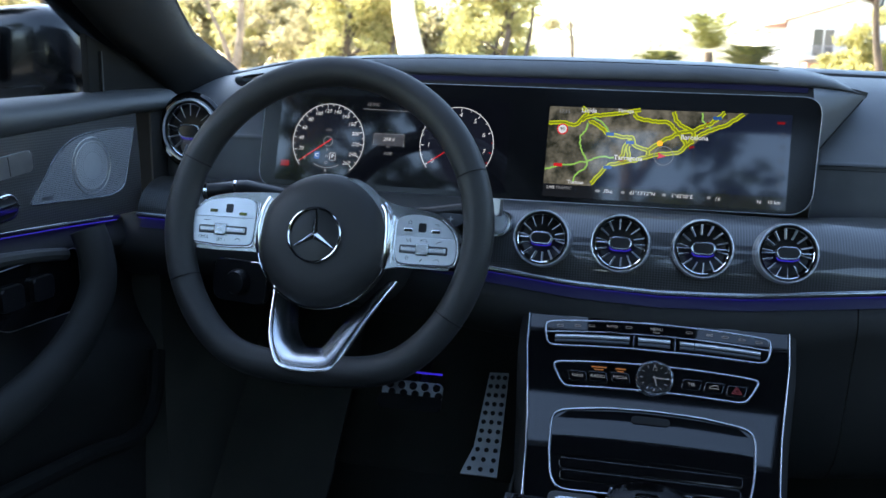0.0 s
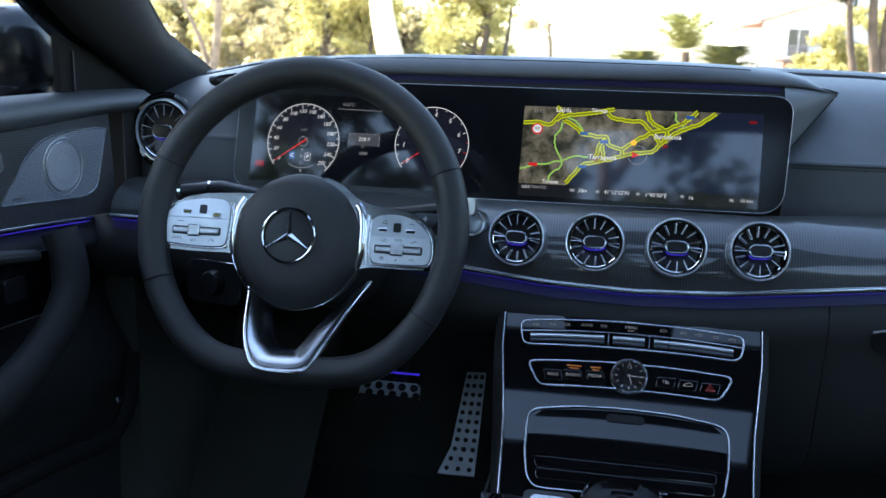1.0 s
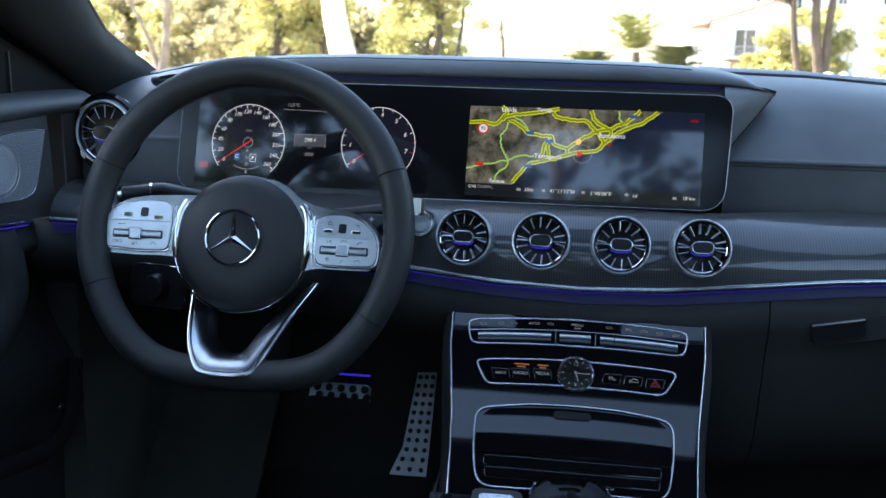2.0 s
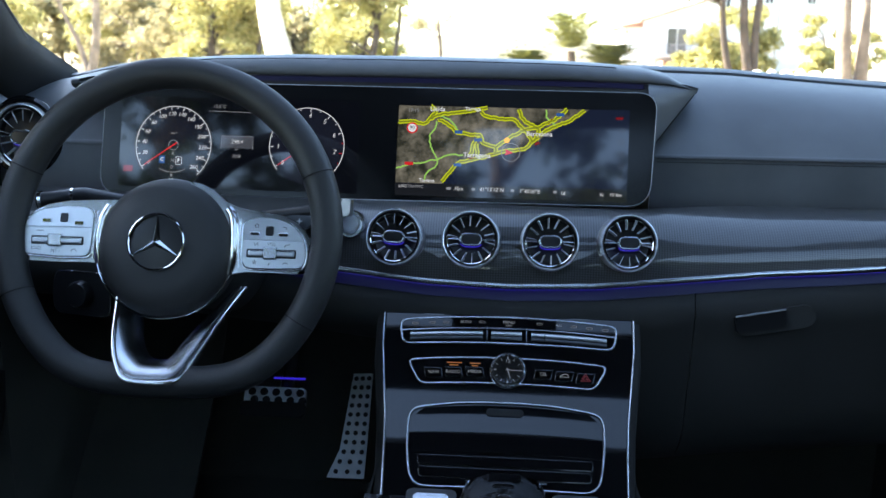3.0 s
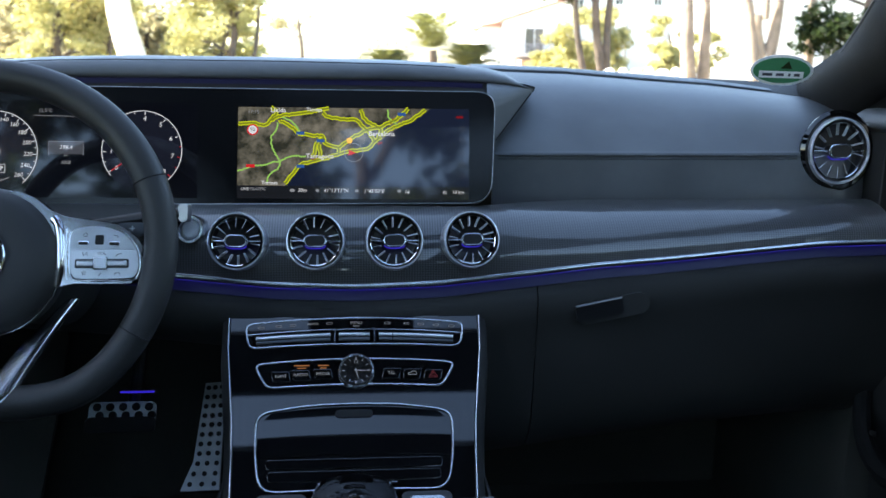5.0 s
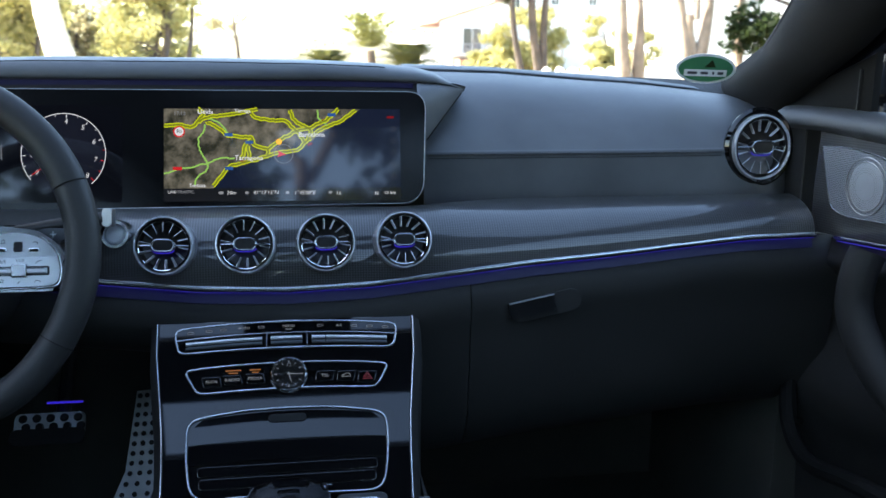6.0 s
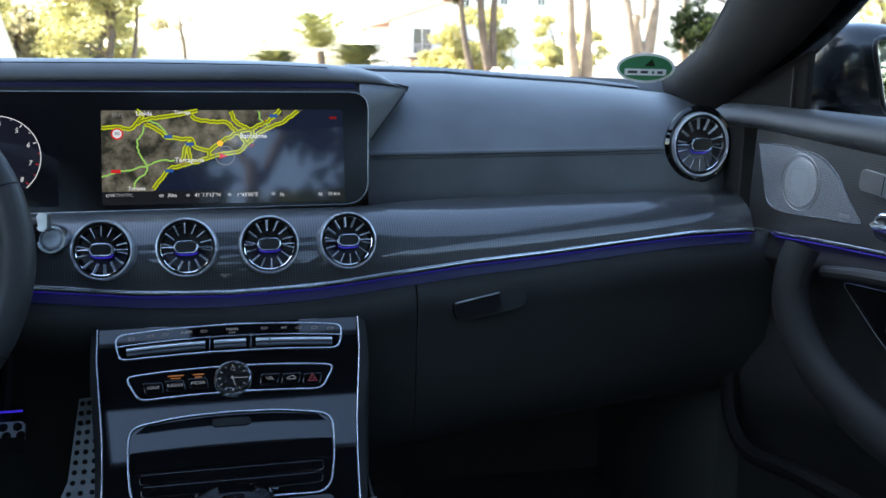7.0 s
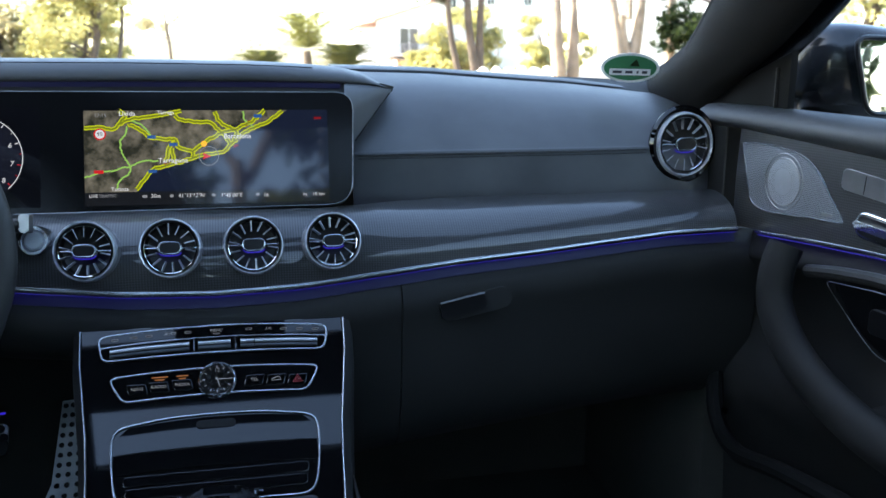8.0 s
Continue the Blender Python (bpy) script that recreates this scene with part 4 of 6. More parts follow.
line_symbol(keys, [(-0.0040, 0.0), (0.0040, 0.0)], -0.1370, 0.0040, FOLD_L)

# lower spoke: a silver bracket open in the middle, with a polished outer edge
LOWER_OUT = [(-0.0625, -0.0506, -0.03), (-0.0587, -0.0689, -0.022), (-0.0514, -0.1104, -0.002), (-0.0392, -0.1362, 0.012), (-0.0273, -0.1481, 0.0185), (-0.0042, -0.1506, 0.0195), (0.0201, -0.1493, 0.0185), (0.0303, -0.1427, 0.014), (0.041, -0.1183, 0.0), (0.0589, -0.0788, -0.02), (0.0769, -0.0465, -0.034)]
LOWER_IN = [(-0.0442, -0.0607, -0.036), (-0.0384, -0.0864, -0.032), (-0.0312, -0.1083, -0.02), (-0.0208, -0.1212, -0.008), (-0.0126, -0.1264, -0.003), (-0.0047, -0.1269, -0.002), (0.009, -0.126, -0.002), (0.0144, -0.1207, -0.005), (0.0212, -0.1066, -0.014), (0.0409, -0.0775, -0.03), (0.0655, -0.0469, -0.042)]
o3, i3 = smooth_line(LOWER_OUT, 6), smooth_line(LOWER_IN, 6)
down = Vector((0, 0, -1))
rows = [[p + down * 0.016, p + down * 0.003, p.lerp(q, 0.10) - down * 0.0012, p.lerp(q, 0.24) - down * 0.0030, p.lerp(q, 0.6) - down * 0.0045, q, q + down * 0.018] for p, q in zip(o3, i3)]
low_spoke = on_wheel("lower_spoke", grid(rows, thick=0.0015), SATIN, None, "satin silver lower spoke", 40)
on_wheel("polished_edge", tube([p.lerp(q, 0.03) + down * 0.0010 for p, q in zip(o3, i3)], 0.0026, n=10, r2=0.0022, ups=(0, 0, 1)), CHROME, low_spoke, "polished outer edge", 80)
on_wheel("edge_groove", tube([p.lerp(q, 0.17) - down * 0.0021 for p, q in zip(o3, i3)], 0.0005, n=6), GROOVE, low_spoke)
on_wheel("wheel_boss", lathe([(0.066, -0.03), (0.06, -0.055), (0.0, -0.057)], 32), BLACK, None)
for s in (1, -1):
    pts = rounded([(0.095, 0.030), (0.140, 0.045), (0.150, 0.060), (0.120, 0.062), (0.098, 0.052)], 0.006, 3)
    p = on_wheel("shift_paddle", placed(prism(mirrored(pts, s), -0.040, -0.036, 0.0012), pose(0.004 * s, -0.016, 0) @ Matrix.Diagonal((1, 0.8, 1, 1))), STEEL_DARK, None, "grey metal shift paddle")
    if s > 0:
        lettering("+", 0.012, WHEEL, 0.132, 0.026, -0.0355, BUTTON, p)

# stalks behind the wheel
stalk = thing("column_stalk", (-0.50, 1.03, 0.92), "black indicator stalk with silver bands on the column", "stalk")
part("arm", tube([(-0.42, 1.06, 0.915), (-0.50, 1.04, 0.930), (-0.551, 1.030, 0.924)], [0.009, 0.0105, 0.0100], n=14), BLACK, stalk)
part("band", tube([(-0.545, 1.0312, 0.9247), (-0.549, 1.0304, 0.9242)], 0.0112, n=14), CHROME, stalk, "silver band")
part("band", tube([(-0.510, 1.038, 0.9288), (-0.513, 1.0374, 0.9285)], 0.0112, n=14), CHROME, stalk, "silver band")
sel = thing("gear_selector_stalk", (-0.2, 1.03, 0.92), "black selector stalk with silver end cap on the column", "stalk")
part("arm", tube([(-0.30, 1.06, 0.905), (-0.23, 1.045, 0.918), (-0.193, 1.04, 0.924)], [0.008, 0.0085, 0.0075], n=14), BLACK, sel)
part("end_cap", placed(prism(rect(-0.0055, -0.010, 0.0055, 0.010, 0.003, 4), -0.004, 0.007, 0.002, 3), axes((-0.188, 1.040, 0.925), (1, -0.2, 0), (0, 0.2, 1))), STEEL, sel, "silver end cap")
start = thing("start_button", (-0.193, 1.09, 0.897), "round silver start button in the carbon trim", "button")
sb = vent_pose(-0.1945, 1.093, 0.896, -8, 15)
part("ring", placed(lathe([(0.0115, 0.0), (0.013, 0.003), (0.016, 0.003), (0.0175, -0.002), (0.0175, -0.02), (0.0, -0.02)], 36), sb), SATIN, start, "silver ring")
part("cap", placed(lathe([(0.0, 0.0015), (0.009, 0.0012), (0.0112, -0.0005), (0.0112, -0.01), (0.0, -0.01)], 32), sb), BUTTON, start, "grey cap")
knob = thing("light_switch", (-0.545, 1.08, 0.82), "black rotary light switch with chrome edge under the trim", "switch")
lk = vent_pose(-0.53, 1.075, 0.80, -12, 8)
part("plate", placed(prism(rect(-0.042, -0.026, 0.042, 0.028, 0.014, 5), -0.01, 0.0, 0.002), lk), BLACK, knob)
part("dial", placed(lathe([(0.0, 0.012), (0.014, 0.011), (0.017, 0.006), (0.018, -0.002)], 32), lk), BLACK, knob)
part("edge", placed(tube([(x, y, 0.0) for x, y in rect(-0.042, -0.026, 0.042, 0.028, 0.014, 5)[6:30]], 0.0007, False, 6), lk), CHROME, knob)

# ---------------- centre console ----------------
CON = axes((0, 1.046, 0.801), (1, 0, 0), (0, 0.94, 1))
console = thing("centre_console", (0, 0.8, 0.30), "sloping piano-black centre console with chrome-edged panels", "console")
SIDE = [(0.144, 0.0), (0.1425, -0.04), (0.137, -0.085), (0.132, -0.125), (0.1295, -0.165), (0.128, -0.205), (0.127, -0.235)]
plate = [(x, v) for x, v in [(-0.144, 0.0), (0.144, 0.0)] + SIDE[1:] + [(-x, v) for x, v in SIDE[1:][::-1]]]


def on_console(name, bm, mat, parent=None, label="", angle=35):
    return part(name, placed(bm, CON), mat, parent or console, label, angle)


on_console("fascia", prism(plate, -0.012, 0.0, 0.0015), PIANO, None, "piano-black sloping fascia")
for s in (1, -1):
    on_console("edge_strip", tube([(s * (x + 0.0015), v, -0.001) for x, v in SIDE], 0.0008, n=8), SATIN, None, "thin silver edge strip")
    rows = []
    for x, v in SIDE:
        p = CON @ Vector((s * x, v, -0.003))
        rows.append([(p.x, p.y, p.z), (p.x + s * 0.010, p.y + 0.006, p.z - 0.006), (p.x + s * 0.016, p.y + 0.03, p.z - 0.03), (p.x + s * 0.018, p.y + 0.06, p.z - 0.12), (p.x + s * 0.018, p.y + 0.06, 0.32)])
    part("cheek", grid(rows, thick=0.003), SOFT, console, "soft black console side", 60)
    part("tunnel_side", grid([[(s * 0.145, y, 0.642), (s * 0.155, y, 0.60), (s * 0.16, y, 0.30)] for y in (0.0, 0.5, 0.90, 1.1)], thick=0.003), SOFT, console)
part("flat_top", grid([[(x, y, z) for y, z in ((-0.2, 0.636), (0.5, 0.636), (0.80, 0.636), (0.86, 0.638), (0.895, 0.646))] for x in (-0.146, 0, 0.146)], thick=0.004), PIANO, console, "piano-black console top", 60)


def arched(u, v0, v1, bow, cut, r):
    """A band between two gently arched edges, narrower at its foot by cut."""
    top = [(x, v1 + bow * (1 - (x / u) ** 2)) for x in spread(-u, u, 14)]
    w = u - cut
    low = [(x, v0 + bow * 0.6 * (1 - (x / w) ** 2)) for x in spread(w, -w, 14)]
    pts = low[::-1] + top[::-1]
    return pts


def rim_of(pts, h, r):
    fine = even(pts, 110, 3)
    return tube([(*p, h) for p in fine], r, True, 8, ups=(0, 0, 1))


clim = arched(0.1265, -0.0405, -0.0105, 0.0075, 0.006, 0.005)
climate = on_console("climate_panel", prism(even(clim, 110, 3), -0.001, 0.0012), PIANO, None, "black climate panel with silver rocker keys")
on_console("chrome_frame", rim_of(clim, 0.001, 0.0013), SATIN, climate, "silver frame", 60)
on_console("divider", tube([(x, -0.0240 + 0.0065 * (1 - (x / 0.124) ** 2), 0.0015) for x in spread(-0.1235, 0.1235, 16)], 0.0010, n=6), SATIN, climate)


def key_row(u0, u1):
    """A long rocker key that follows the panel's bow, with a bright rolled lip."""
    def at(x, dv, h):
        return (x, -0.0315 + 0.0055 * (1 - (x / 0.124) ** 2) + dv, h)

    us = spread(u0, u1, 14)
    section = ((-0.0060, 0.0006), (-0.0055, 0.0030), (-0.0040, 0.0040), (0.0030, 0.0036), (0.0048, 0.0022), (0.0052, 0.0006))
    on_console("rocker_key", capped(grid([[at(x, v, h) for v, h in section] for x in us])), STEEL_DARK, climate, "dark metal rocker key", 40)
    on_console("key_lip", tube([at(x, 0.0008, 0.0036) for x in us], 0.0019, n=10), RING, climate, "bright rolled lip", 80)
    on_console("key_shade", tube([at(x, -0.0022, 0.0040) for x in us], 0.0008, n=6), GROOVE, climate)


key_row(-0.1125, -0.0285)
key_row(-0.0190, 0.0165)
key_row(0.0270, 0.0425)
key_row(0.0432, 0.1130)
for u_ in (-0.0237, 0.0218):
    on_console("key_divider", tube([(u_, -0.016, 0.0015), (u_, -0.0365, 0.0015)], 0.0008, n=6), SATIN, climate)
for t_, u_, s_ in (("MENU", 0.001, 0.0050), ("AUTO", -0.049, 0.0046), ("A/C", 0.059, 0.0044)):
    lettering(t_, s_, CON, u_, -0.0163 + 0.0068 * (1 - (u_ / 0.124) ** 2), 0.0016, MARK, climate)
for u_ in (-0.108, -0.088, -0.072, -0.030, 0.037, 0.076, 0.094, 0.112, 0.001):
    v = -0.0163 + 0.0068 * (1 - (u_ / 0.124) ** 2) - (0.004 if u_ == 0.001 else 0)
    on_console("key_symbol", placed(tube([(x, y, 0.0015) for x, y in stadium(0.0035, 0.0012 if u_ != 0.001 else 0.0006, 4)], 0.00035, True, 5, ups=(0, 0, 1)), pose(u_, v, 0)), MARK_DIM, climate)

low = arched(0.1135, -0.089, -0.0605, 0.006, 0.016, 0.005)
buttons = on_console("button_panel", prism(even(low, 110, 3), -0.001, 0.0010), PIANO, None, "black button panel with a clock")
on_console("chrome_frame", rim_of(low, 0.001, 0.0012), SATIN, buttons, "silver frame", 60)
for t_, u_ in (("NAVI", -0.083), ("RADIO", -0.0605), ("MEDIA", -0.036), ("TEL", 0.041), ("", 0.0645), ("", 0.088)):
    v = -0.0775 + 0.005 * (1 - (u_ / 0.11) ** 2)
    q = rounded([(-0.0115, 0.006), (-0.0085, -0.006), (0.0115, -0.006), (0.0090, 0.006)] if u_ < 0 else [(-0.0090, 0.006), (-0.0115, -0.006), (0.0085, -0.006), (0.0115, 0.006)], 0.002, 3)
    k = on_console("key", placed(prism(q, 0.0006, 0.0022, 0.0008, 2), pose(u_, v, 0)), PIANO, buttons, "black key")
    if t_:
        lettering(t_, 0.0054, CON, u_, v, 0.0026, MARK, k)
    elif u_ < 0.07:
        on_console("car_symbol", placed(tube([(x, y, 0.0024) for x, y in ((-0.005, -0.0012), (-0.0045, 0.0005), (-0.002, 0.0012), (0.0, 0.0026), (0.003, 0.0024), (0.0045, 0.0008), (0.005, -0.0012))], 0.0004, True, 5, ups=(0, 0, 1)), pose(u_, v, 0)), MARK, k)
    else:
        for sc in (1.0, 0.5):
            on_console("hazard_symbol", placed(tube([(x * sc, y * sc, 0.0024) for x, y in ((-0.0052, -0.0035), (0.0052, -0.0035), (0, 0.0052))], 0.0005, True, 5, ups=(0, 0, 1)), pose(u_, v, 0)), HAZARD, k, "red hazard triangle")
for u_, w in ((-0.060, 0.0085), (-0.036, 0.006)):
    for dv, k in ((0.0012, 1.0), (-0.0018, 0.6)):
        on_console("airbag_lamp", prism(rect(u_ - w * k, -0.0635 + dv - 0.0007, u_ + w * k, -0.0635 + dv + 0.0007), 0.0009, 0.0013), ORANGE, buttons, "orange lamp")

clock = thing("clock", (0, 1.0, 0.73), "round analogue clock with chrome bezel in the console", "clock")
CK = CON @ Matrix.Translation((0.001, -0.0700, 0.0))


def on_clock(name, bm, mat, label="", angle=35):
    return part(name, placed(bm, CK), mat, clock, label, angle)


on_clock("bezel", lathe([(0.0172, 0.004), (0.0185, 0.0058), (0.0203, 0.0045), (0.0208, 0.0), (0.0, 0.0)], 56), CHROME, "chrome bezel", 60)
on_clock("face", lathe([(0.0, 0.0036), (0.0176, 0.0036), (0.0176, 0.0)], 48), MATTE, "black clock face")
for k in range(12):
    a = radians(30 * k)
    w = 0.0009 if k % 3 else 0.0014
    on_clock("hour_mark", placed(prism(rect(-w / 2, 0.0128, w / 2, 0.0158), 0.0037, 0.0040), Matrix.Rotation(-a, 4, "Z")), MARK)
lettering("12", 0.0062, CK, 0, 0.0105, 0.0041, MARK, clock, "numeral")
on_clock("minute_hand", placed(prism([(-0.0006, -0.002), (0.0006, -0.002), (0.0003, 0.0148), (-0.0003, 0.0148)], 0.0041, 0.0045), Matrix.Rotation(radians(-93), 4, "Z")), MARK, "white hand")
on_clock("hour_hand", placed(prism([(-0.0008, -0.002), (0.0008, -0.002), (0.0004, 0.0105), (-0.0004, 0.0105)], 0.0045, 0.0049), Matrix.Rotation(radians(-164), 4, "Z")), MARK, "white hand")
on_clock("cover_glass", lathe([(0.0, 0.0056), (0.0165, 0.0052)], 40), CLEAR, "domed clear glass")

bin_line = [(-0.107, -0.122), (-0.098, -0.117), (-0.05, -0.110), (0.0, -0.1085), (0.05, -0.110), (0.098, -0.117), (0.107, -0.122), (0.1065, -0.16), (0.101, -0.196), (0.093, -0.205), (0.0, -0.203), (-0.093, -0.205), (-0.101, -0.196), (-0.1065, -0.16)]
storage = thing("storage_lid", (0, 0.93, 0.66), "piano-black roll-up storage lid with silver frame", "storage compartment")


def on_bin(name, bm, mat, label="", angle=35):
    return part(name, placed(bm, CON), mat, storage, label, angle)


bl = even(rounded(bin_line, 0.012, 4), 120, 3)
on_bin("frame", tube([(*p, 0.0015) for p in bl], 0.0012, True, 8, ups=(0, 0, 1)), SATIN, "silver frame", 60)
rows = []
for v in spread(-0.112, -0.165, 8):
    half = 0.1045 if v < -0.122 else 0.1045 - (v + 0.122) * 1.4
    rows.append([(x, v - 0.0085 * (x / 0.105) ** 2 * (1 if v > -0.14 else 0.4), 0.0012 + 0.0006 * math.sin(math.pi * (v + 0.112) / -0.053)) for x in spread(-half, half, 16)])
on_bin("lid", grid(rows, thick=0.0015), PIANO, "bowed piano-black lid", 60)
on_bin("finger_grip", placed(prism(stadium(0.0205, 0.0046), 0.0012, 0.0036, 0.001), pose(-0.001, -0.1205, 0)), GROOVE, "dark finger grip")
for k in range(2):
    v = -0.1755 - 0.013 * k
    on_bin("slat", placed(prism(rect(-0.094 + 0.002 * k, v - 0.0055, 0.094 - 0.002 * k, v + 0.0055, 0.004, 3), 0.0, 0.0012 + 0.0004 * k, 0.0006), Matrix()), PIANO, "dark slat")
on_bin("trim_line", tube([(-0.040, -0.1965, 0.0035), (0.045, -0.1965, 0.0035)], 0.0010, n=6), CHROME)

touch = thing("touchpad", (0, 0.84, 0.64), "dark glossy touchpad on the console", "touchpad")
rows = []
for i, y in enumerate((0.918, 0.912, 0.900, 0.87, 0.82, 0.74)):
    h = (0.0, 0.026, 0.034, 0.037, 0.037, 0.034)[i]
    w = (0.034, 0.039, 0.043, 0.047, 0.050, 0.051)[i]
    rows.append([(w * math.cos(a), y, 0.640 + h * (abs(math.sin(a)) ** 0.5)) for a in spread(0, math.pi, 16)])
part("shell", grid(rows, thick=0.002), PIANO, touch, "glossy dark shell", 60)
for s in (1, -1):
    sw = thing("console_switch", (s * 0.075, 0.86, 0.642), "silver rocker switch on the console", "switch", "console switches")
    part("frame", placed(prism(rect(-0.026, -0.028, 0.026, 0.028, 0.006), 0.0, 0.006, 0.002), pose(s * 0.075, 0.868, 0.644, 12)), BLACK, sw)
    part("key", placed(prism(rect(-0.018, -0.012, 0.018, 0.016, 0.003), 0.006, 0.010, 0.002, 3), pose(s * 0.075, 0.868, 0.644, 12)), SATIN, sw, "silver key")

# ---------------- pedals and floor ----------------
acc = thing("accelerator_pedal", (-0.235, 1.32, 0.42), "brushed steel accelerator pedal with black rubber studs", "pedal")
A = [Vector(p) for p in ((-0.241, 1.385, 0.592), (-0.2105, 1.385, 0.594), (-0.2113, 1.301, 0.4546), (-0.2574, 1.301, 0.4542))]


def on_acc(u, v):
    l, r = A[0].lerp(A[3], v), A[1].lerp(A[2], v)
    p = l.lerp(r, u)
    return p + Vector((-0.012 * max(0, v - 0.75) * (1 - u) * 4, -0.02 * max(0, v - 0.7), 0))


part("plate", grid([[on_acc(u, v) for u in spread(0, 1, 4)] for v in spread(0, 1, 12)], thick=0.006), STEEL, acc, "brushed steel plate", 60)
PED = axes((0, 0, 0), (1, 0, 0), (0, 0.1, 0.166))
for j in range(11):
    for i in range(3):
        p = on_acc(0.18 + 0.33 * i, (j + 0.55) / 11.2)
        m = PED.copy()
        m.translation = p + PED.to_3x3() @ Vector((0, 0, 0.0045))
        part("stud", placed(lathe([(0.0, 0.003), (0.0036, 0.0026), (0.0042, 0.0), (0.0, -0.001)], 12), m), RUBBER, acc, "black rubber stud")
brake = thing("brake_pedal", (-0.36, 1.4, 0.4), "brushed steel brake pedal with black rubber studs", "pedal")
BR = axes((-0.362, 1.352, 0.563), (1, 0, 0), (0, 0.55, 0.83))
part("plate", placed(prism(rect(-0.052, -0.030, 0.048, 0.014, 0.008), -0.008, 0.0, 0.002), BR), RING, brake, "brushed steel plate")
part("lower_edge", placed(prism(rect(-0.056, -0.034, 0.050, -0.010, 0.008), 0.0, 0.004, 0.003), BR), RUBBER, brake, "black rubber lower edge")
for j in range(2):
    for i in range(5):
        part("stud", placed(lathe([(0.0, 0.0045), (0.005, 0.004), (0.0065, 0.0), (0.0, -0.001)], 12), BR @ pose(-0.040 + 0.0195 * i + 0.005 * j, 0.006 - 0.013 * j, 0)), RUBBER, brake, "black rubber stud")
part("arm", tube([(-0.35, 1.37, 0.56), (-0.35, 1.45, 0.66), (-0.35, 1.5, 0.85)], 0.011, n=10), BLACK, brake)
# glowing strip stands in for blue cabin light reflected by the pedal's edge
part("edge_reflection", placed(prism(rect(-0.004, 0.0125, 0.047, 0.0155), 0.012, 0.014), BR @ pose(0, 0.012, 0)), BLUE, brake, "blue reflection on the pedal edge, built as a glowing strip")
for s in (-1, 1):
    kick = part("wall_kick", box(min(s * 0.70, s * 0.76), 1.17, 0.2, max(s * 0.70, s * 0.76), 1.70, 0.86), CARPET)
    tagged(kick, "black carpeted footwell side", "panel", kind="structure")
part("floor", box(-0.78, -1.6, 0.24, 0.78, 1.64, 0.28), CARPET)
tagged(bpy.data.objects["floor"], "black carpeted car floor", "floor", kind="structure")
fr = thing("floor_ramp", (-0.6, 1.35, 0.28), "black carpeted footwell ramp", "floor", kind="structure")
part("ramp", grid([[(x, y, z) for y, z in ((1.0, 0.29), (1.3, 0.34), (1.5, 0.55), (1.62, 0.75))] for x in (-0.70, -0.62, -0.5)], thick=0.01), CARPET, fr, "", 60)


# ---------------- doors ----------------
def door_x(y):
    return table(y, (-1.0, 0.2, 0.9, 1.05, 1.12, 1.18, 1.26), (0.75, 0.748, 0.738, 0.729, 0.7225, 0.715, 0.706))


def sill_low(y):
    return table(y, (0.0, 0.5, 0.89, 1.16, 1.26), (0.945, 0.963, 0.990, 1.007, 1.007))


def door_trim(y):
    return table(y, (0.0, 0.5, 0.87, 1.0, 1.13, 1.2), (0.893, 0.891, 0.884, 0.877, 0.868, 0.866))


